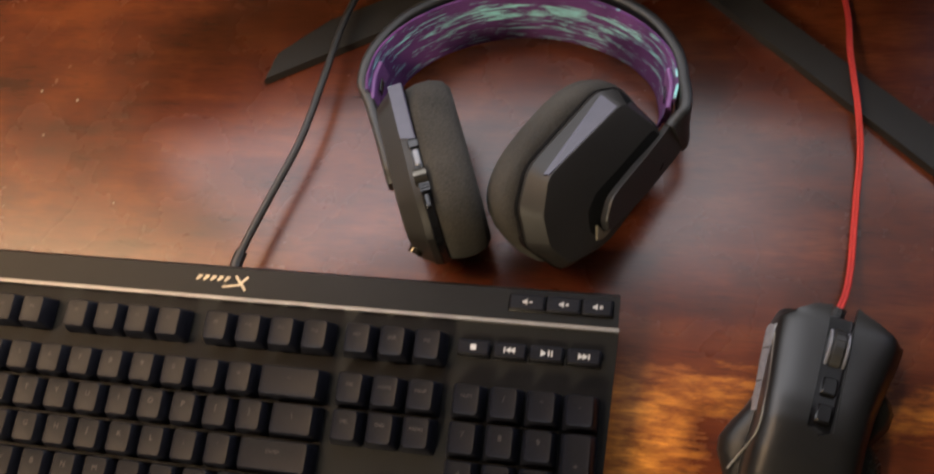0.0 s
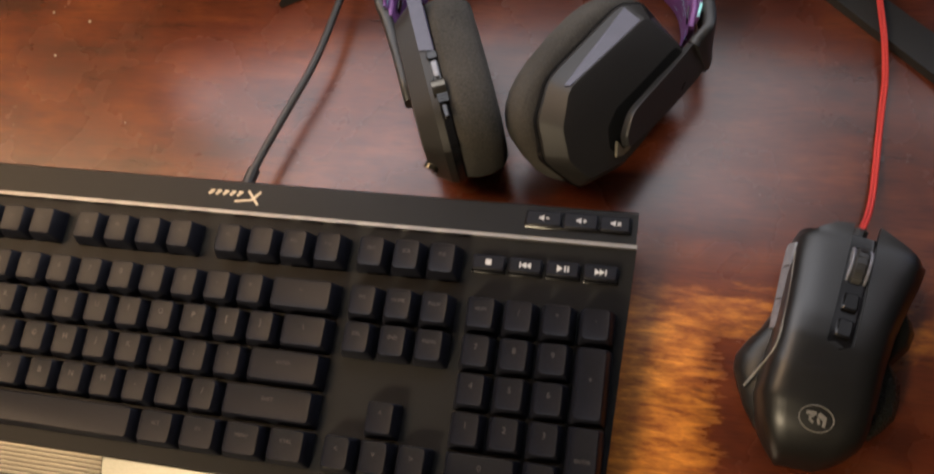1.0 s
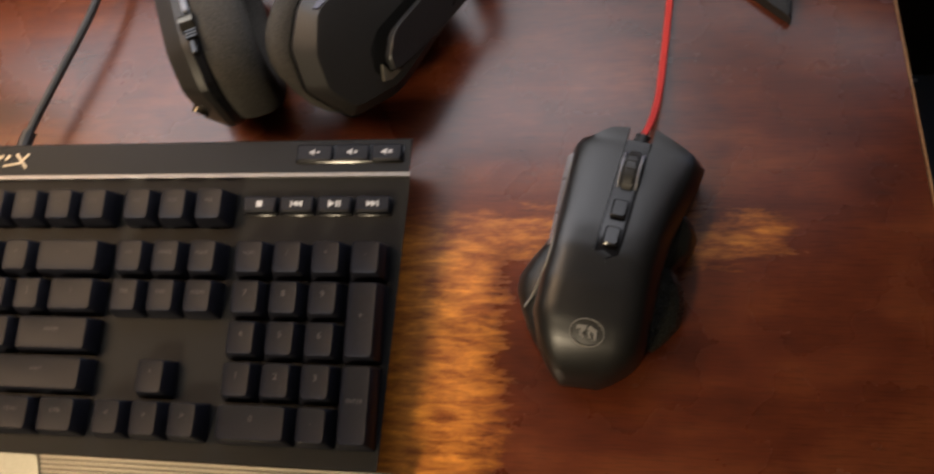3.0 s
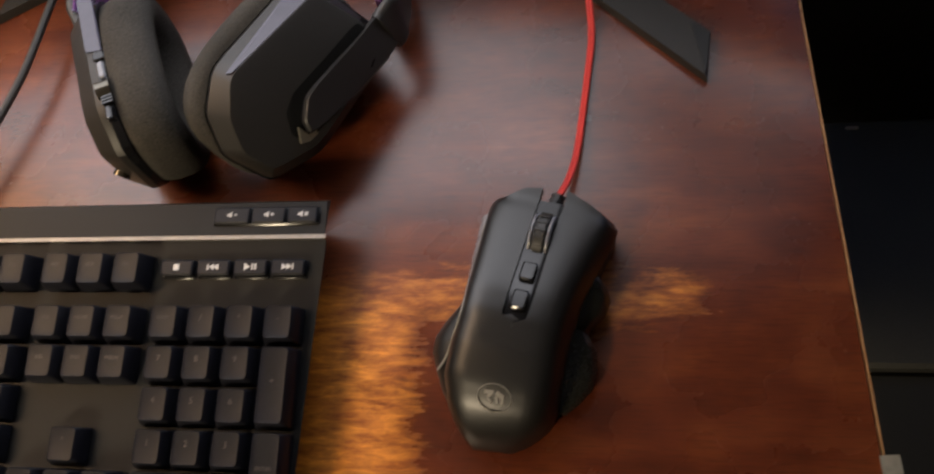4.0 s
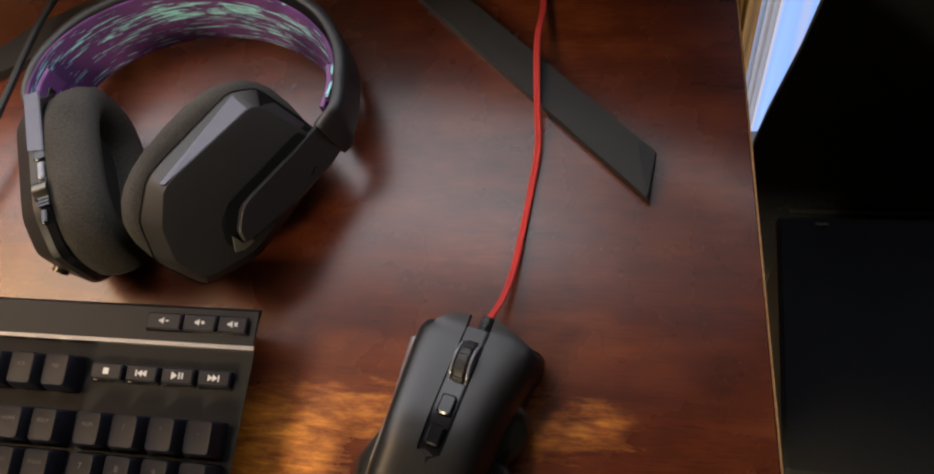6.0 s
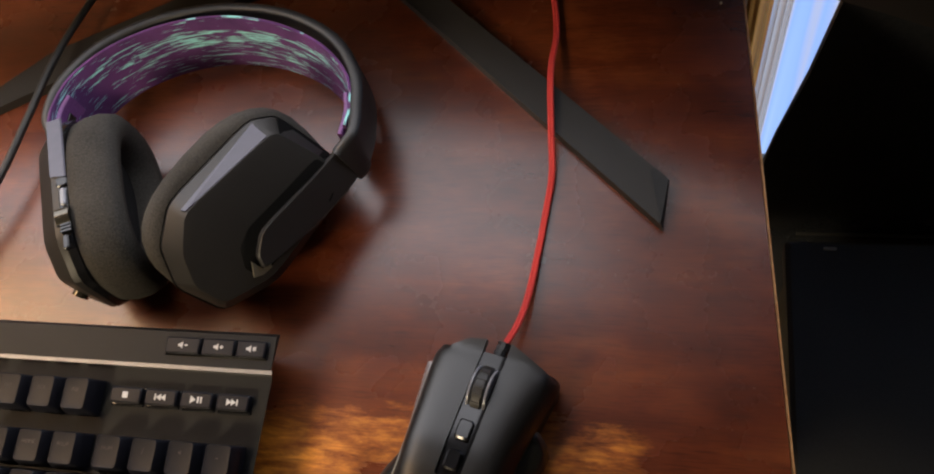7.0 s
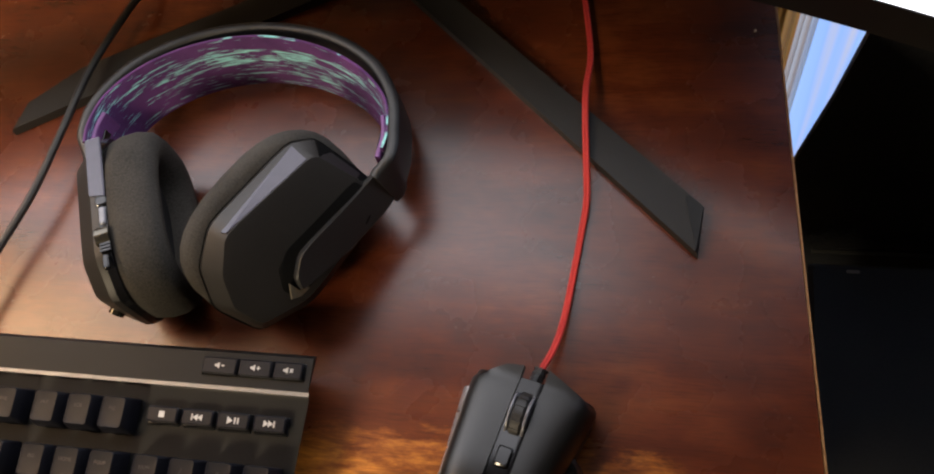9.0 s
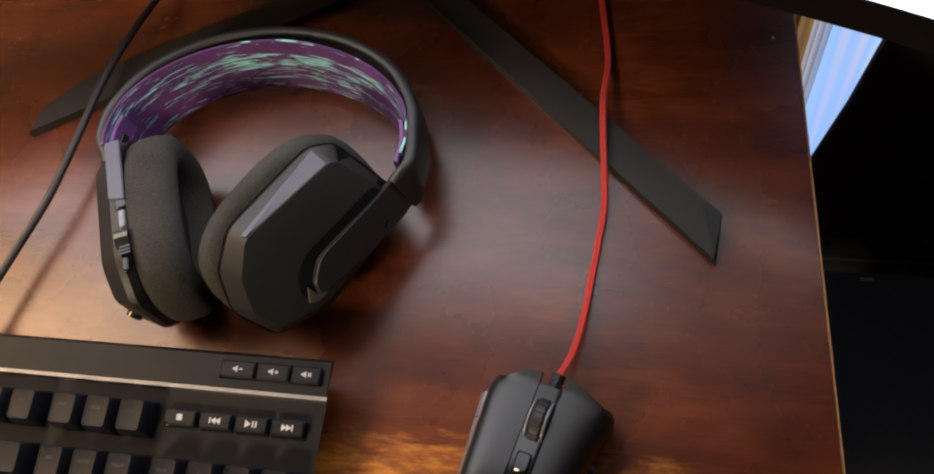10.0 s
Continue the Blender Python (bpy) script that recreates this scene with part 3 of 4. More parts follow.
for r, x, w, tall, c in KEY_TABLE:
    y = ROW_Y[r] - (tall - 1) * U / 2
    px, h = X0 + (x + w / 2) * U, ROW_H[r]
    key = part("key", cap_mesh(w * U - 0.0011, tall * U - 0.0011, h), None, keyboard)
    key.matrix_local = pose(px, y, deck_z(y) + 0.0006, 4.1)
    if c:
        if c not in TEXTS:
            TEXTS[c] = letters(c, 0.0042 if len(c) == 1 else 0.0026, LEGEND)
        leg = part("legend", TEXTS[c], None, key)
        leg.matrix_local = pose(0, 0.0025, h - 0.00025)

# low media buttons with white symbols
def tri(x, y, s):
    return [(x - s * 0.5, y - s * 0.62), (x + s * 0.5, y), (x - s * 0.5, y + s * 0.62)]


def tri_back(x, y, s):
    return [(x + s * 0.5, y - s * 0.62), (x + s * 0.5, y + s * 0.62), (x - s * 0.5, y)]


def rect(x, y, w, h):
    return [(x - w / 2, y - h / 2), (x + w / 2, y - h / 2), (x + w / 2, y + h / 2), (x - w / 2, y + h / 2)]


SPEAKER = [rect(-0.0017, 0, 0.0010, 0.0012), [(-0.0012, -0.0006), (0.0002, -0.0017), (0.0002, 0.0017), (-0.0012, 0.0006)]]
MEDIA = [
    [rect(0, 0, 0.0030, 0.0030)],
    [rect(-0.0026, 0, 0.0007, 0.0030), tri_back(-0.0008, 0, 0.0026), tri_back(0.0016, 0, 0.0026)],
    [tri(-0.0014, 0, 0.0030), rect(0.0012, 0, 0.0008, 0.0030), rect(0.0028, 0, 0.0008, 0.0030)],
    [tri(-0.0016, 0, 0.0026), tri(0.0008, 0, 0.0026), rect(0.0026, 0, 0.0007, 0.0030)],
]
VOLUME = [
    SPEAKER + [rect(0.0020, 0, 0.0016, 0.0007)],
    SPEAKER + [rect(0.0020, 0, 0.0018, 0.0006), rect(0.0020, 0, 0.0006, 0.0018)],
    SPEAKER + [stroke((0.0012, -0.0009), (0.0028, 0.0009), 0.0006), stroke((0.0012, 0.0009), (0.0028, -0.0009), 0.0006)],
]
media_y = -0.0350
for i, shapes in enumerate(MEDIA):
    cx = -0.0745 + i * U
    part("button_well", block(cx - 0.0091, cx + 0.0091, media_y - 0.0052, media_y + 0.0047, deck_z(media_y) - 0.002, deck_z(media_y) + 0.0005, 0.0008), BLACK_GLOSS, keyboard)
    button = part("media_button", slab(rounded(0.0168, 0.0078, 0.0012, 2), 0, 0.0042, 0.0008), KEYCAP, keyboard)
    button.matrix_local = pose(cx, media_y, deck_z(media_y), 4.1)
    part("symbol", stroke_mesh(shapes, lambda y: 0.0042, 0.0002), PRINT, button, "white printed symbol")
part("button_well", block(-0.0592, -0.0038, -0.0140, -0.0042, 0.024, 0.0293, 0.0009), BLACK_GLOSS, keyboard)
for i, shapes in enumerate(VOLUME):
    w = (0.0192, 0.0180, 0.0158)[i]
    cx = (-0.0490, -0.0299, -0.0125)[i]
    button = part("media_button", slab(rounded(w - 0.0008, 0.0082, 0.0009, 2), 0, 0.0030, 0.0007), KEYCAP, keyboard)
    button.matrix_local = pose(cx, -0.0091, 0.0282, 2.5)
    part("symbol", stroke_mesh(shapes, lambda y: 0.0030, 0.0002), PRINT, button, "white printed symbol")

# keyboard lead, rising off the desk and over the monitor's foot
lead = [(-0.2240, -0.003, 0.015), (-0.2238, 0.006, 0.015), (-0.2205, 0.022, 0.015), (-0.2125, 0.050, 0.015), (-0.2015, 0.088, 0.0155), (-0.1950, 0.130, 0.0165), (-0.1895, 0.175, 0.0165), (-0.1780, 0.222, 0.014), (-0.168, 0.268, 0.006), (-0.163, 0.318, 0.004)]
kb_cable = thing("keyboard_cable", "black braided keyboard cable crossing the desk", "cable")
part("cord", tube(lead, 0.0023), RUBBER, kb_cable)
part("strain_relief", tube([(-0.2241, -0.003, 0.015), (-0.2238, 0.006, 0.015), (-0.2225, 0.013, 0.015)], 0.0036, steps=3), RUBBER, kb_cable)

# ---- monitor ----
MON_R, MON_X, MON_Y = 0.75, -0.060, 0.2026


def mon_y(x):
    return MON_Y - (x - MON_X) ** 2 / 2 / MON_R


def curved(x0, x1, z0, z1, near, far, n=24):
    loops = []
    for i in range(n + 1):
        x = x0 + (x1 - x0) * i / n
        y = mon_y(x)
        loops.append([(x, y - near, z0), (x, y - near, z1), (x, y + far, z1), (x, y + far, z0)])
    return rings(loops)


monitor = thing("monitor", "black curved monitor with a lit white display", "monitor")
part("screen", curved(-0.380, 0.288, 0.1150, 0.455, 0.0, 0.004), screen_material(SCREEN_POWER), monitor, "lit white display with a pink picture")
part("bezel", curved(-0.388, 0.296, 0.0945, 0.1148, 0.0005, 0.022), BEZEL, monitor)
part("bezel", curved(-0.388, 0.296, 0.4555, 0.464, 0.003, 0.022), BEZEL, monitor)
part("bezel", curved(-0.388, -0.3805, 0.1150, 0.4553, 0.003, 0.022, 2), BEZEL, monitor)
part("bezel", curved(0.2885, 0.296, 0.1150, 0.4553, 0.003, 0.022, 2), BEZEL, monitor)
part("back_shell", curved(-0.384, 0.292, 0.0985, 0.460, -0.0225, 0.045), BEZEL, monitor)
part("column", block(-0.040, 0.010, 0.262, 0.290, 0.006, 0.36, 0.006), STAND, monitor)


def foot(inner_tip, outer_tip, tip_corner, root_in, root_out):
    """A flat stand foot with a sloped rim."""
    out = [inner_tip, tip_corner, outer_tip, root_out, root_in]
    c = Vector((sum(p[0] for p in out) / 5, sum(p[1] for p in out) / 5))
    shrink = [tuple(c + (Vector(p) - c) * (1 - 0.0022 / max((Vector(p) - c).length, 0.01))) for p in out]
    return rings([[(x, y, 0.0) for x, y in out], [(x, y, 0.0042) for x, y in out], [(x, y, 0.0062) for x, y in shrink]])


FOOT_R = ((0.1815, 0.0712), (0.1768, 0.1045), (0.1842, 0.0980), (-0.022, 0.2620), (0.016, 0.2500))
FOOT_L = ((-0.2412, 0.1357), (-0.2060, 0.1825), (-0.2372, 0.1550), (-0.030, 0.2465), (-0.075, 0.2470))
for name, f in (("right", FOOT_R), ("left", FOOT_L)):
    part("foot", foot(*f), STAND, monitor)
# shade of the foot's slanted end, laid on as a thin black plate
part("foot_tip", prism([(0.1838, 0.0976), (0.1768, 0.1036), (0.1745, 0.1025), (0.1806, 0.0740)][::-1], 0.0064, 0.0068), BEZEL, monitor, "near-black plate for the shaded end slope of the foot")
part("foot_plate", slab(rounded(0.10, 0.05, 0.02, 4, -0.020, 0.278), 0.0, 0.0070, 0.001), STAND, monitor)

# ---- black cabinet beside the desk ----
cabinet = thing("side_cabinet", "tall gloss black cabinet beside the desk", "cabinet", pose(0.62, 0.30, FLOOR_Z))
side = [(-0.3265, 0.77), (-0.328, 0.68), (-0.335, 0.59), (-0.346, 0.50), (-0.353, 0.42), (-0.353, 0.0), (0.33, 0.0), (0.33, 0.77)]
part("body", rings([[(x, -0.035, z) for x, z in side], [(x, -0.029, z) for x, z in side]]), CAB_GLOSS, cabinet, "gloss black front panel with a flared side")
part("plinth", block(-0.30, 0.33, -0.0375, -0.0355, 0.300, 0.304), noisy("dull_rim", (0.05, 0.05, 0.045), (0.08, 0.08, 0.07), 0.5), cabinet, "thin dull rim line")
CHEST_BACK = 0.150
chest = thing("low_chest", "matt black chest in front of the cabinet", "chest", pose(0.62, 0.0, FLOOR_Z))
part("top", block(-0.35, 0.33, -0.03, CHEST_BACK, 0.540, 0.556, 0.003), CAB_MATT, chest)
part("body", block(-0.34, 0.32, -0.02, CHEST_BACK - 0.006, 0.0, 0.5398), CAB_MATT, chest)
part("lower_step", block(-0.35, 0.33, -0.50, -0.0305, 0.0, 0.545, 0.003), noisy("dark_grey_step", (0.010, 0.010, 0.009), (0.016, 0.016, 0.014), 0.6), chest, "slightly greyer lower step")
tagged(part("paper_scrap", slab(rounded(0.009, 0.0024, 0.001, 2, 0.300, 0.1435), FLOOR_Z + 0.5562, FLOOR_Z + 0.5570), SCUFF), "small pale scrap on the black chest", "scrap")

# ---- chair with cream cushion, below the front edge ----
chair = thing("chair", "wide brown wooden chair with a cream cushion at the desk", "chair", pose(-0.512, -0.37, FLOOR_Z))
part("seat", block(-0.235, 0.345, -0.2, 0.26, 0.40, 0.44, 0.01), noisy("honey_seat_wood", (0.17, 0.075, 0.02), (0.30, 0.15, 0.045), 0.4, 90), chair)
part("cushion", slab(rounded(0.44, 0.46, 0.05, 5, -0.012, 0.04), 0.441, 0.50, 0.018), CREAM, chair, "cream cloth cushion")
part("arm_post", rings([[(x * k + 0.087, y - 0.02, z) for x, y in ((0.012, 0.199), (-0.012, 0.199), (-0.012, 0.17), (0.012, 0.17))] for k, z in ((0.7, 0.45), (1.1, 0.56))]), WOOD_DARK, chair, "tapered brown wooden post")
for sx in (-1, 1):
    for sy in (-1, 1):
        part("leg", block(0.055 + sx * 0.25 - 0.018, 0.055 + sx * 0.25 + 0.018, sy * 0.17 - 0.018, sy * 0.17 + 0.018, 0.0, 0.40, 0.003), WOOD_DARK, chair)

# ---- lamp over the desk ----
shade = thing("ceiling_lamp", "warm hanging ceiling lamp with an open shade", "lamp", pose(LAMP_AT[0], LAMP_AT[1], CEIL_Z))
DROP = CEIL_Z - LAMP_AT[2] - 0.17
part("cord", tube([(0, 0, 0), (0, 0, -DROP / 2), (0, 0, -DROP)], 0.004, steps=2), RUBBER, shade)
ring_pts = lambda r, z: [(r * math.cos(2 * math.pi * k / 28), r * math.sin(2 * math.pi * k / 28), z) for k in range(28)]
part("shade", rings([ring_pts(0.16, -DROP - 0.140), ring_pts(0.06, -DROP), ring_pts(0.058, -DROP - 0.003), ring_pts(0.157, -DROP - 0.142)], caps=False), TRIM, shade)

# unseen shade and cord made up to carry the added left light
fill_shade = thing("left_fill_shade", "unseen shade around the added warm light left of the desk", "lamp", look(LEFT_FILL_AT, (-0.58, 0.21, 0)))
part("shade", rings([ring_pts(0.36, -0.03), ring_pts(0.385, 0.05), ring_pts(0.20, 0.20), ring_pts(0.195, 0.195), ring_pts(0.38, 0.046), ring_pts(0.355, -0.03)], caps=False), TRIM, fill_shade)
part("cord", tube([(0, 0, 0.16), (0.0, 0.03, 0.40), (0.0, 0.08, 0.70)], 0.004, steps=3), RUBBER, fill_shade)

# floor tiles under the desk and chair
TILE_MESH = mesh_of("floor_tile", slab(rounded(0.296, 0.296, 0.004, 2), -0.004, 0.0, 0.001), TILE)
floor_ob = bpy.data.objects["floor"]
for i in range(-5, 3):
    for j in range(-5, 2):
        tile = part("floor_tile", TILE_MESH, None, floor_ob)
        tile.matrix_local = pose(0.3 * i + 0.1, 0.3 * j - 0.05, FLOOR_Z)

# ---- mouse ----
M_TURN = -13.5
mouse = thing("computer_mouse", "matt black gaming mouse with side wings", "mouse", pose(0.0965, -0.052, 0.0, 0, 0, M_TURN))
# along the mouse: station, left side, right side, height
ST = [(-0.0645, -0.0100, 0.0080, 0.010), (-0.0620, -0.0130, 0.0130, 0.017), (-0.0570, -0.0185, 0.0185, 0.0235), (-0.0500, -0.0240, 0.0225, 0.0295), (-0.0400, -0.0285, 0.0238, 0.0340),
      (-0.0250, -0.0290, 0.0230, 0.0375), (-0.0100, -0.0287, 0.0224, 0.0380), (0.0050, -0.0295, 0.0232, 0.0360), (0.0200, -0.0305, 0.0258, 0.0330), (0.0350, -0.0315, 0.0288, 0.0300), (0.0430, -0.0315, 0.0298, 0.0280), (0.0480, -0.0300, 0.0288, 0.0260)]
POW = 4.8


def station(y):
    for (a, b) in zip(ST, ST[1:]):
        if y <= b[0] or b is ST[-1]:
            k = max(0.0, min(1.0, (y - a[0]) / (b[0] - a[0])))
            return [p + (q - p) * k for p, q in zip(a, b)]


def mouse_top(x, y, most=0.999):
    _, xl, xr, zt = station(y)
    c, h = (xl + xr) / 2, (xr - xl) / 2
    k = min(most, abs((x - c) / h))
    return zt * (1 - k ** POW) ** (1 / POW)


loops = []
fine = [(-0.0645 + 0.1125 * i / 36) for i in range(37)]
for y in fine:
    _, xl, xr, zt = station(y)
    c, h = (xl + xr) / 2, (xr - xl) / 2
    row = [(c - h * 0.93, y, 0.0012), (c - h, y, 0.006 if zt > 0.012 else 0.003)]
    for i in range(1, 18):
        a = math.pi * i / 18
        cx = -math.cos(a)
        k = abs(cx) ** (2 / POW) * (1 if cx > 0 else -1)
        row.append((c + h * k, y, max(zt * abs(math.sin(a)) ** (2 / POW), 0.006 if zt > 0.012 else 0.003)))
    row += [(c + h, y, 0.006 if zt > 0.012 else 0.003), (c + h * 0.93, y, 0.0012)]
    # the tail is cut a little askew
    skew = 0.16 * max(0.0, min(1.0, (-0.045 - y) / 0.018))
    loops.append([(px, py + skew * px, pz) for px, py, pz in row])
part("body", rings(loops), MOUSE_SOFT, mouse, angle=60)
part("glide_foot", block(-0.02, 0.02, -0.05, 0.045, 0.0, 0.0014, 0.003), RUBBER, mouse)


def shell(x_in, x_out, y_back, y_front, lift, thick, n=12, m=10):
    """A skin that follows the top of the mouse; x_in and x_out give its long edges, y_front its front edge by share of the width."""
    bm = bmesh.new()
    layers = []
    for d in (lift, lift - thick):
        grid = []
        for i in range(m + 1):
            s = i / m
            col = []
            for j in range(n + 1):
                t_ = j / n
                yf = y_front(s)
                y = y_back(s) + (yf - y_back(s)) * t_
                x = x_in(y) + (x_out(y) - x_in(y)) * s
                fade = max(0.0, min(1.0, (y + 0.030) / 0.030))
                z = mouse_top(x, min(y, 0.0475), 0.975) + (d * fade - 0.0006 * (1 - fade) if d == lift else d)
                edge = max(0.0, s - 0.9) * 10 if lift == d else 0.0
                col.append(bm.verts.new((x, y, z - edge * 0.0008)))
            grid.append(col)
        layers.append(grid)
    top, low = layers
    for g, flip in ((top, False), (low, True)):
        for i in range(m):
            for j in range(n):
                q = (g[i][j], g[i + 1][j], g[i + 1][j + 1], g[i][j + 1])
                bm.faces.new(q[::-1] if flip else q)
    rim = [(i, 0) for i in range(m + 1)] + [(m, j) for j in range(1, n + 1)] + [(i, n) for i in range(m - 1, -1, -1)] + [(0, j) for j in range(n - 1, 0, -1)]
    for a, b in zip(rim, rim[1:] + rim[:1]):
        bm.faces.new((top[a[0]][a[1]], low[a[0]][a[1]], low[b[0]][b[1]], top[b[0]][b[1]]))
    return bm


def left_out(y):
    return station(min(y, 0.048))[1] * 0.985 + 0.0004


def right_out(y):
    return station(min(y, 0.043))[2] * 1.015


MID = -0.0010


def meet(edge, y):
    """The inner edge of a button: along the channel, then to the middle behind it."""
    k = max(0.0, min(1.0, (y + 0.0130) / 0.0012))
    return MID + (edge - MID) * k


part("left_button", shell(lambda y: meet(-0.0068, y), left_out, lambda s: -0.032, lambda s: 0.0547 - 0.0040 * min(s, 0.35) - 0.0155 * max(0.0, s - 0.35), 0.0018, 0.0045, 32, 12), MOUSE_SOFT, mouse, angle=55)
part("right_button", shell(lambda y: meet(0.0050, y), right_out, lambda s: -0.032, lambda s: 0.0560 - 0.0105 * s, 0.0018, 0.0045, 32, 12), MOUSE_SOFT, mouse, angle=55)
channel = shell(lambda y: -0.0067, lambda y: 0.0049, lambda s: -0.0128, lambda s: 0.0490, 0.0004, 0.004)
part("channel", channel, BLACK_GLOSS, mouse, "gloss black centre channel")

wheel_c = Vector((-0.0008, 0.0310, 0.0262))


def disc(c, r, w, sides=32, bevel=0.0012):
    """A wheel lying across x."""
    return rings([[(c[0] + x, c[1] + rr * math.cos(2 * math.pi * k / sides), c[2] + rr * math.sin(2 * math.pi * k / sides)) for k in range(sides)]
                  for x, rr in ((-w / 2, r - bevel), (-w / 2 + bevel, r), (w / 2 - bevel, r), (w / 2, r - bevel))])


wheel = part("scroll_wheel", disc(wheel_c, 0.0115, 0.0062), RUBBER, mouse, "ribbed black scroll wheel")
for sx in (-1, 1):
    part("wheel_rim", disc(wheel_c + Vector((sx * 0.0040, 0, 0)), 0.0112, 0.0014, bevel=0.0004), SMOKE, wheel, "smoky clear wheel rim")
for k in range(18):
    a = 2 * math.pi * k / 18
    rib = part("rib", block(-0.0024, 0.0024, -0.0006, 0.0006, 0, 0.0007), RUBBER, wheel)
    rib.matrix_local = Matrix.Translation(wheel_c) @ pose(0, 0, 0, math.degrees(a)) @ pose(0, 0, 0.0112)
for y, mat in ((0.0108, BLACK_GLOSS), (-0.0030, BLACK_GLOSS)):
    b_ = part("dpi_button", slab(rounded(0.0070, 0.0092, 0.0012, 3), 0, 0.0026, 0.0008), mat, mouse, "small gloss black button")
    b_.matrix_local = pose(-0.0009, y, mouse_top(-0.0009, y) + 0.0002, math.degrees(math.atan2(mouse_top(0, y - 0.004) - mouse_top(0, y + 0.004), 0.008)) * -1)
for y0, y1 in ((-0.0070, 0.0078), (0.0086, 0.0250), (0.0258, 0.0380)):
    bm = rings([[(station(y)[1] + 0.0004 + dx, y, z) for dx, z in ((0.004, 0.010), (-0.0020, 0.0130), (-0.0018, 0.0190), (0.0008, 0.0232), (0.006, 0.0250))] for y in (y0, y0 + 0.001, y1 - 0.001, y1)])
    part("side_button", bm, SMOKE, mouse, "grey thumb button")


def wing(sign, pts, mat, label):
    """A bulged side grip: stations of y, outermost x, low and high."""
    loops = []
    for y, tip, z0, z1 in pts:
        base = station(y)[1 if sign < 0 else 2] * 0.74
        zc = (z0 + z1) / 2
        loops.append([(base, y, z0), (base + (tip - base) * 0.8, y, z0), (tip, y, z0 + (zc - z0) * 0.6), (tip - sign * 0.0006, y, zc), (base + (tip - base) * 0.72, y, z1 - (z1 - zc) * 0.35), (base + (tip - base) * 0.35, y, z1 * 0.97), (base, y, z1)])
    return part("wing", rings(loops), mat, mouse, label, angle=50)


wing(-1, [(-0.0530, -0.0232, 0.003, 0.010), (-0.0450, -0.0305, 0.002, 0.013), (-0.0380, -0.0350, 0.002, 0.015), (-0.0290, -0.0400, 0.002, 0.016), (-0.0220, -0.0408, 0.002, 0.017), (-0.0130, -0.0375, 0.003, 0.018), (-0.0060, -0.0335, 0.005, 0.020), (0.0020, -0.0308, 0.006, 0.021)], BLACK_SOFT, "black thumb rest")
wing(1, [(0.0240, 0.0262, 0.006, 0.020), (0.0190, 0.0318, 0.005, 0.021), (0.0140, 0.0345, 0.004, 0.020), (0.0070, 0.0338, 0.004, 0.019), (0.0010, 0.0305, 0.004, 0.017), (-0.0035, 0.0280, 0.004, 0.015)], GRIP, "satin black finger wing")
wing(1, [(-0.0040, 0.0285, 0.003, 0.017), (-0.0100, 0.0338, 0.003, 0.016), (-0.0180, 0.0358, 0.002, 0.015), (-0.0270, 0.0358, 0.002, 0.013), (-0.0350, 0.0315, 0.002, 0.011), (-0.0410, 0.0270, 0.003, 0.009)], GRIP, "satin black finger rest")
line = [(x, y, mouse_top(x, y) + 0.0004) for x, y in ((-0.0292, 0.0330), (-0.0285, 0.0254), (-0.0270, 0.0100), (-0.0264, 0.0000), (-0.0264, -0.0187))]
part("light_line", tube(line + [(-0.0305, -0.0300, 0.0172), (-0.0335, -0.0372, 0.0135)], 0.0006, 6), EMBLEM, mouse, "thin pale light line")
ez = lambda x, y: mouse_top(x, y)
ec = (-0.0012, -0.0453)
emb = [[(x * 0.8, y * 0.8) for x, y in q] for q in [stroke((-0.0060, 0.0018), (-0.0008, 0.0026), 0.0018), stroke((-0.0040, -0.0004), (-0.0016, 0.0014), 0.0014), stroke((-0.0036, -0.0010), (-0.0010, -0.0026), 0.0013), stroke((0.0004, 0.0026), (0.0048, 0.0008), 0.0024), stroke((0.0044, 0.0010), (0.0048, -0.0030), 0.0016), stroke((0.0008, 0.0006), (0.0022, -0.0026), 0.0014)]]
emb += [stroke((0.0075 * math.cos(a), 0.0055 * math.sin(a)), (0.0075 * math.cos(a + 0.36), 0.0055 * math.sin(a + 0.36)), 0.00035) for a in (k * 0.35 for k in range(18))]
bm = bmesh.new()
for pts in emb:
    rings([[(x + ec[0], y + ec[1], ez(x + ec[0], y + ec[1]) - 0.0003) for x, y in pts], [(x + ec[0], y + ec[1], ez(x + ec[0], y + ec[1]) + 0.0008) for x, y in pts]], bm=bm)
part("emblem", bm, EMBLEM, mouse, "pale round emblem shape")

# red braided lead of the mouse
red = [(0.1060, -0.0030, 0.0135), (0.1085, 0.0043, 0.0125), (0.1132, 0.0162, 0.0085), (0.1167, 0.0320, 0.0050), (0.1197, 0.0575, 0.0026), (0.1221, 0.0810, 0.0024), (0.1238, 0.1009, 0.0040), (0.1224, 0.1228, 0.0088), (0.1202, 0.1491, 0.0092), (0.1193, 0.1676, 0.0075), (0.1200, 0.1935, 0.0030), (0.1150, 0.2278, 0.0026), (0.1070, 0.2700, 0.0026), (0.1000, 0.3150, 0.0026)]
mouse_cable = thing("mouse_cable", "red braided mouse cable running over the desk", "cable")
for dx in (-0.00075, 0.00075):
    part("strand", tube([(x + dx, y, z) for x, y, z in red], 0.00105, 8), RED_BRAID, mouse_cable)
part("strain_relief", tube([(0.1052, -0.0060, 0.0138), (0.1065, -0.0015, 0.0135), (0.1086, 0.0043, 0.0125)], 0.0031, steps=4), RUBBER, mouse_cable, "black ribbed strain relief")
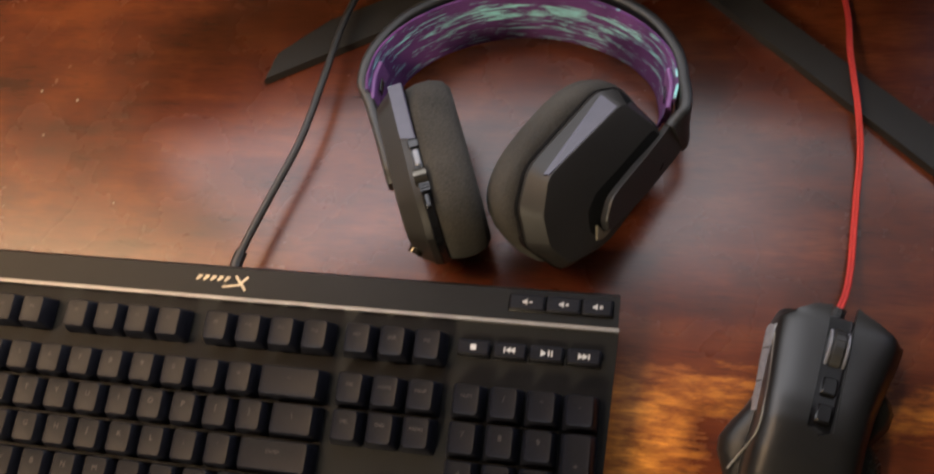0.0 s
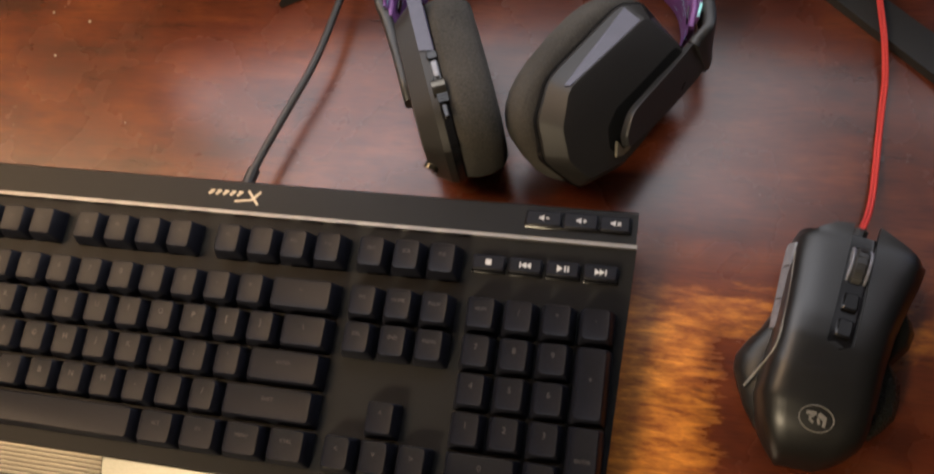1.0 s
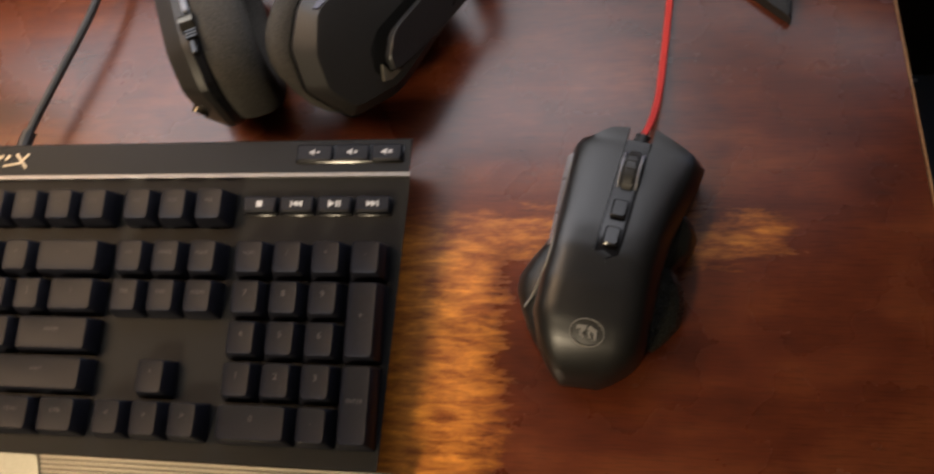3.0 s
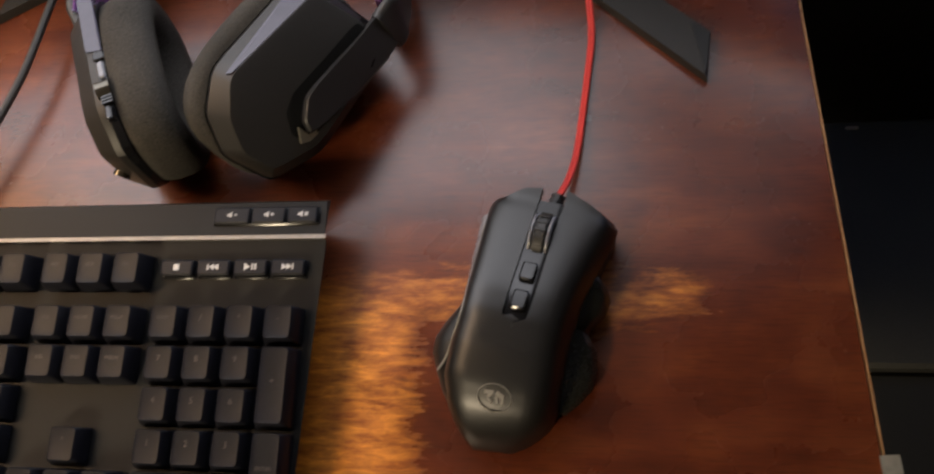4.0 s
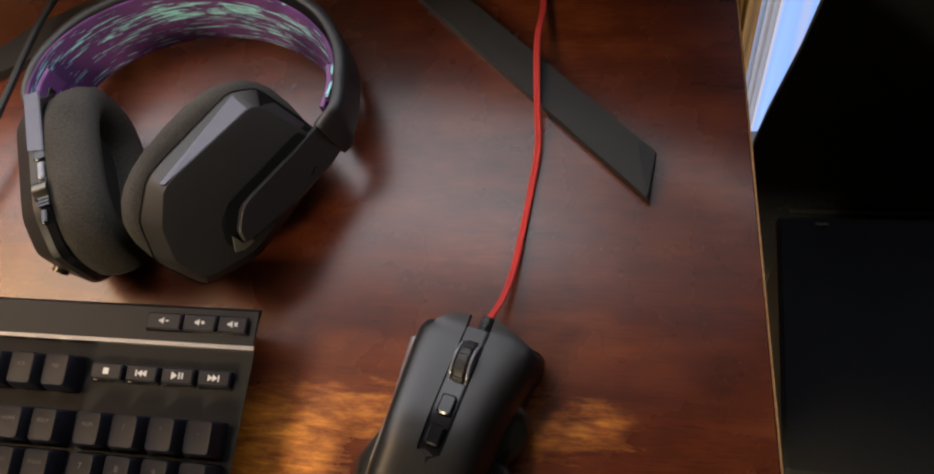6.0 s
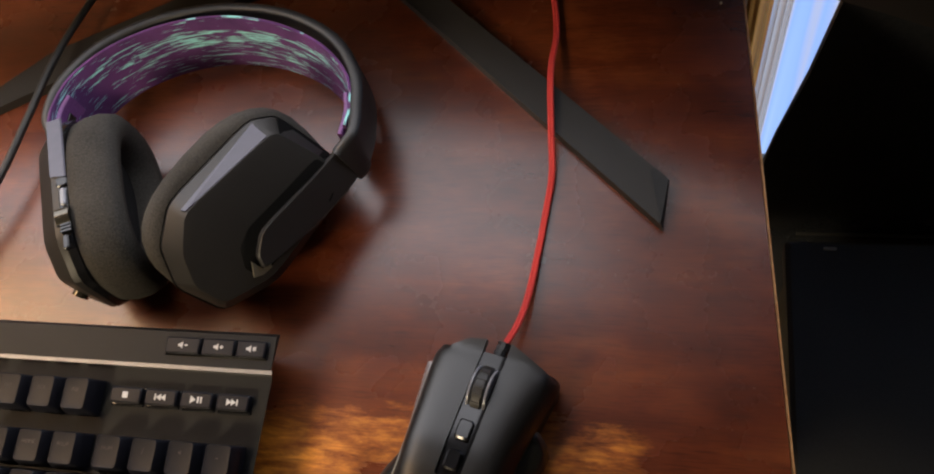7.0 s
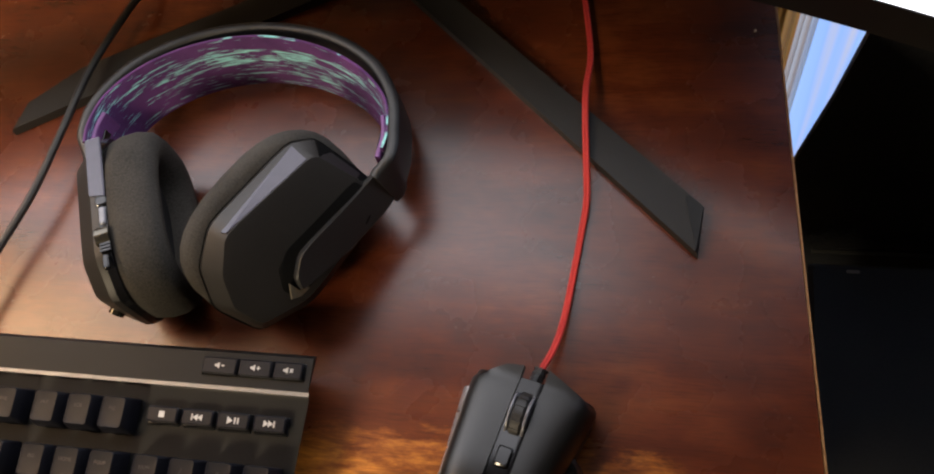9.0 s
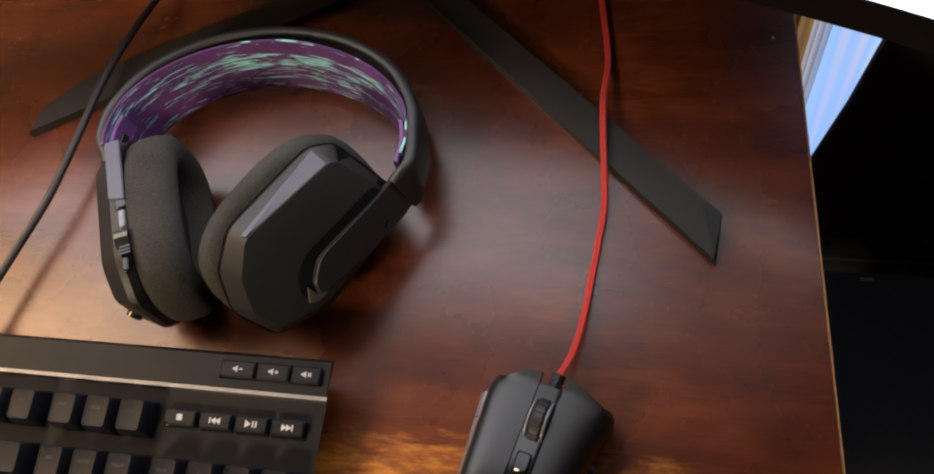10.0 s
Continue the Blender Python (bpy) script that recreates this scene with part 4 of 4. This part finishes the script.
for k in range(4):
    p = Vector((0.1060, -0.0030, 0.0135)).lerp(Vector((0.1086, 0.0043, 0.0125)), k / 3)
    part("rib", tube([p, p + Vector((0.0003, 0.0009, 0))], 0.0036, steps=1), RUBBER, mouse_cable)

# ---- headset ----
headset = thing("headset", "charcoal wireless headset with a purple patterned strap", "headset")
UP = Vector((0, 0, 1))
R_N, R_Y = Vector((0.651, -0.406, 0.643)).normalized(), Vector((0.53, 0.85, 0)).normalized()
L_N, L_Y = Vector((-0.93, -0.37, 0.05)).normalized(), Vector((-0.37, 0.93, 0)).normalized()


def frame_of(c, y, n):
    y = (y - n * y.dot(n)).normalized()
    x = y.cross(n)
    return Matrix(((x.x, y.x, n.x, c[0]), (x.y, y.y, n.y, c[1]), (x.z, y.z, n.z, c[2]), (0, 0, 0, 1)))


L_UP = L_N.cross(L_Y) * -1 if (L_N.cross(L_Y)).z < 0 else L_N.cross(L_Y)
TURN_UP = Vector((0.03, 0.55, 0.83))
RAW_BAND = [(0.0215, 0.0890, 0.0345, TURN_UP), (0.0248, 0.0950, 0.0348, TURN_UP), (0.0262, 0.1020, 0.0345, TURN_UP * 0.6 + UP * 0.4), (0.0250, 0.1180, 0.0315, UP), (0.0200, 0.1400, 0.0300, UP), (0.0030, 0.1640, 0.0280, UP), (-0.0280, 0.1820, 0.0260, UP), (-0.0670, 0.1885, 0.0250, UP),
            (-0.1060, 0.1820, 0.0260, UP), (-0.1370, 0.1640, 0.0280, UP), (-0.1540, 0.1400, 0.0300, UP), (-0.1590, 0.1160, 0.0310, UP), (-0.1530, 0.1020, 0.0320, L_UP), (-0.1410, 0.0760, 0.0330, L_UP), (-0.1310, 0.0520, 0.0330, L_UP)]
part("headband", ribbon([p[:3] for p in RAW_BAND], [p[3] for p in RAW_BAND], 0.0066, 0.0310, 6, lambda s: 0.80 + 0.20 * min(1.0, s / 0.2) if s < 0.5 else (0.5 + 0.5 * min(1.0, (1 - s) / 0.022) ** 0.5) * (0.60 + 0.40 * min(1.0, max(0.0, (0.87 - s) * 8)))), BAND_MAT, headset, angle=50)
STRAP_PTS = [(0.0165, 0.1080), (0.0175, 0.1200), (0.0120, 0.1380), (-0.0060, 0.1560), (-0.0340, 0.1690), (-0.0670, 0.1740), (-0.1000, 0.1690), (-0.1280, 0.1560), (-0.1460, 0.1380), (-0.1515, 0.1200), (-0.1505, 0.1080)]
part("strap", ribbon([(x, y, 0.0270) for x, y in STRAP_PTS], [UP + 0.22 * (Vector((x, y, 0)) - Vector((-0.067, 0.11, 0))).normalized() for x, y in STRAP_PTS], 0.0018, 0.0370, 6), STRAP, headset, "purple knit strap with mint dashes")
for sx, x in ((1, 0.0172), (-1, -0.1512)):
    hook = part("strap_hook", ribbon([(x, 0.1040, 0.027), (x + sx * 0.0012, 0.1180, 0.027), (x - sx * 0.0010, 0.1290, 0.027)], [UP] * 3, 0.0030, 0.0290, 6), PURPLE, headset, "purple rubber strap hook")
    part("slot", ribbon([(x - sx * 0.0022, 0.1120, 0.034), (x - sx * 0.0020, 0.1200, 0.034)], [UP] * 2, 0.0010, 0.0060, 3), BLACK_GLOSS, hook)


def cup_loop(sx, sy, z, k=1.0, cut=0.34, lean=0.0):
    """Eight-sided rounded outline of a cup, at height z over the pad joint."""
    w, h = 0.0335 * sx * k, 0.0490 * sy * k
    c = cut * w * 1.15
    pts = [(w, h - c * 1.25), (w - c, h), (-w + c, h), (-w, h - c * 1.25), (-w, -h + c * 1.5), (-w + c * 1.1, -h), (w - c * 1.1, -h), (w, -h + c * 1.5)]
    out = []
    for i, p in enumerate(pts):
        a, b = Vector(pts[i - 1]), Vector(pts[(i + 1) % 8])
        p = Vector(p)
        for t_ in (0.22, 0.10, 0.0):
            out.append(p.lerp(a, t_) if t_ else None)
        out.pop()
        q0, q1 = p.lerp(a, 0.16), p.lerp(b, 0.16)
        out = out[:-2]
        out += [q0, (q0 + q1) / 4 + p / 2, q1]
    return [(q.x, q.y + lean, z) for q in out]


def oval(sx, sy, z, n=32, p=2.7):
    out = []
    for k in range(n):
        a = 2 * math.pi * k / n
        c, s = math.cos(a), math.sin(a)
        out.append((0.0345 * sx * abs(c) ** (2 / p) * (1 if c > 0 else -1), 0.0500 * sy * abs(s) ** (2 / p) * (1 if s > 0 else -1), z))
    return out


RIM = [(-0.0318, 0.0310), (-0.0230, 0.0425), (0.012, 0.0475), (0.030, 0.036), (0.0335, -0.020), (0.022, -0.048), (-0.004, -0.0535), (-0.023, -0.043), (-0.034, -0.024)]
FACE = [(-0.0218, 0.0312), (-0.0188, 0.0350), (0.007, 0.0415), (0.024, 0.032), (0.0265, -0.020), (0.0165, -0.0445), (0.000, -0.0475), (-0.0150, -0.0395), (-0.0275, -0.0235)]


def corner_loop(pts, z, k=1.0, bend=0.16):
    """An outline of straight sides with rounded corners, at height z."""
    out = []
    for i, p in enumerate(pts):
        a, p, b = Vector(pts[i - 1]), Vector(p), Vector(pts[(i + 1) % len(pts)])
        q0, q1 = p.lerp(a, bend), p.lerp(b, bend)
        out += [q0, (q0 + q1) / 4 + p / 2, q1]
    return [(q.x * k, q.y * k, z) for q in out]


def facet(i, j, lo, hi, lift):
    """A thin plate on the slope between corners i and j; lo and hi: how far it reaches from the face towards the rim at either end."""
    a, b = [Vector((*FACE[k], 0.0170)) for k in (i, j)]
    c, d = [Vector((*RIM[k], 0.0075)) for k in (i, j)]
    quad = [a.lerp(b, 0.02), a.lerp(b, 0.98), b.lerp(d, hi), a.lerp(c, lo)]
    nrm = (b - a).cross(c - a).normalized()
    nrm = nrm if nrm.z > 0 else -nrm
    return rings([[q + nrm * (lift - 0.0012) for q in quad], [q + nrm * lift for q in quad]])


def faceted_cup(c, y, n):
    """The cup whose outer face lies open to view, with the flat arm over it."""
    m = frame_of(c, y, n)
    cup = part("ear_cup", rings([corner_loop(RIM, 0.0040), corner_loop(RIM, 0.0075, 0.995), corner_loop(FACE, 0.0168, 1.015), corner_loop(FACE, 0.0178), corner_loop(FACE, 0.0184, 0.90)]), HEAD_SHELL, headset, "charcoal faceted outer shell", angle=24)
    cup.matrix_local = m
    part("gloss_ring", rings([corner_loop(RIM, -0.001, 0.93), corner_loop(RIM, 0.0), corner_loop(RIM, 0.0055, 1.014), corner_loop(RIM, 0.0041, 0.9)]), BLACK_GLOSS, cup, "gloss black joint ring")
    pad_loops = [[(px - 0.0035, py - 0.0015, pz) for px, py, pz in oval(*a)] for a in ((0.55, 0.60, -0.010), (0.58, 0.64, -0.0205), (0.70, 0.75, -0.0248), (0.86, 0.89, -0.0250), (0.97, 0.98, -0.0215), (1.06, 1.03, -0.0150), (1.08, 1.04, -0.0070), (1.05, 1.01, 0.0000), (0.95, 0.95, 0.0022), (0.85, 0.88, 0.0024))]
    part("ear_pad", rings(pad_loops, caps=False), PAD, cup, "charcoal knit ear pad", angle=80)
    part("speaker_cloth", rings([oval(0.60, 0.65, -0.0115), oval(0.60, 0.65, -0.0095)]), MESH_DARK, cup, "dark speaker cloth")
    part("light_strip", facet(8, 0, 0.22, 0.80, 0.0005), LAVENDER, cup, "lavender grey light strip")
    part("gloss_facet", facet(1, 2, 0.95, 0.95, 0.0003), RECESS, cup, "black upper slope")
    slot = [(0.0125, 0.0405), (0.0030, 0.0385), (0.0016, 0.0100), (0.0002, -0.0100), (0.0038, -0.0200), (0.0125, -0.0260), (0.0215, -0.0240), (0.0240, 0.0300)]
    part("slot", rings([corner_loop(slot, z, k) for z, k in ((0.0170, 1.0), (0.0185, 1.0), (0.0187, 0.97))]), RECESS, cup, "dull black recess under the arm")
    blade = [(0.0045, -0.0075), (0.0080, 0.0300), (0.0088, 0.0610), (0.0290, 0.0490), (0.0258, 0.0120), (0.0190, -0.0205), (0.0115, -0.0180)]

    def lean(loop):
        return [(px, py, pz + 0.0264 - 0.082 * (py + 0.0087) - 0.26 * (px - 0.0043)) for px, py, pz in loop]

    arm = part("arm", rings([lean(corner_loop(blade, -0.0050, bend=0.2)), lean(corner_loop(blade, -0.0010, bend=0.2)), lean([(px * 0.97 + 0.0004, py * 0.97 + 0.0005, pz) for px, py, pz in corner_loop(blade, 0.0, bend=0.2)])]), BAND_MAT, cup, "flat charcoal arm of the headband", angle=30)
    edge = [(0.0120, -0.0215), (0.0185, -0.0265), (0.0215, -0.0225), (0.0275, 0.0115), (0.0300, 0.0400), (0.0288, 0.0405), (0.0258, 0.0120), (0.0190, -0.0205)]
    part("rim", rings([lean([(px, py, -0.0062) for px, py in edge]), lean([(px, py, -0.0040) for px, py in edge])]), TIP, arm, "pale worn rim of the arm")
    return cup


def ear_cup(c, y, n):
    m = frame_of(c, y, n)
    cup = part("ear_cup", rings([cup_loop(1, 1, 0.0042), cup_loop(0.985, 0.985, 0.0080), cup_loop(0.80, 0.86, 0.0165), cup_loop(0.77, 0.835, 0.0180), cup_loop(0.66, 0.74, 0.0185)]), HEAD_SHELL, headset, "charcoal faceted outer shell", angle=22)
    cup.matrix_local = m
    part("gloss_ring", rings([cup_loop(0.93, 0.94, -0.001), cup_loop(0.99, 0.99, 0.0), cup_loop(1.0, 1.0, 0.0040), cup_loop(0.9, 0.9, 0.0042)]), BLACK_GLOSS, cup, "gloss black joint ring")
    pad_loops = [oval(0.55, 0.60, -0.010), oval(0.58, 0.64, -0.0205), oval(0.70, 0.75, -0.0248), oval(0.86, 0.89, -0.0250), oval(0.97, 0.98, -0.0215), oval(1.03, 1.02, -0.0150), oval(1.03, 1.02, -0.0070), oval(0.99, 0.99, -0.0010), oval(0.9, 0.9, -0.0006)]
    part("ear_pad", rings(pad_loops, caps=False), PAD, cup, "charcoal knit ear pad", angle=80)
    part("speaker_cloth", rings([oval(0.60, 0.65, -0.0115), oval(0.60, 0.65, -0.0095)]), MESH_DARK, cup, "dark speaker cloth")
    slot = slab(rounded(0.024, 0.066, 0.008, 5, -0.010, 0.004), 0.0176, 0.0190, 0.0006)
    fs = [k / 6 for k in range(7)]
    edge = [(0.0338, 0.004 + f * 0.036, 0.0003) for f in fs] + [(0.0337, 0.006 + f * 0.034, 0.0078) for f in reversed(fs)]
    strip_bm = rings([[Vector(p) + Vector((d, 0, d)) for p in edge] for d in (-0.0004, 0.00025)])
    part("light_strip", strip_bm, LAVENDER, cup, "lavender grey light strip")
    part("slot", slot, BLACK_GLOSS, cup, "gloss black recess under the arm")
    for yy, w, h_, nm, mat in ((0.0010, 0.0060, 0.0052, "power_button", BLACK_GLOSS), (-0.0075, 0.0032, 0.0100, "mute_button", SMOKE), (-0.0335, 0.0030, 0.0080, "charging_port", BLACK_GLOSS)):
        b = part(nm, slab(rounded(w, h_, 0.0012, 3), -0.001, 0.0016, 0.0006), mat, cup)
        b.matrix_local = pose(0.0332, yy, 0.002, 0, 90, 0)
    part("volume_wheel", tube([(0.0300, -0.0185, 0.0060), (0.0300, -0.0185, -0.0010)], 0.0062, 20, 1), WHEEL_DARK, cup, "shiny volume wheel")
    for k in range(3):
        part("ridge", block(0.0305, 0.0342, -0.0275 + k * 0.0018, -0.0265 + k * 0.0018, -0.001, 0.0045), BLACK_GLOSS, cup)
    part("mic_socket", tube([(-0.002, -0.0345, 0.010), (-0.005, -0.0430, 0.0180)], 0.0042, 14, 2), WHEEL_DARK, cup, "shiny microphone socket")
    return cup


faceted_cup((-0.0240, 0.0620, 0.0390), R_Y, R_N)
ear_cup((-0.1125, 0.0600, 0.0350), L_Y, L_N)
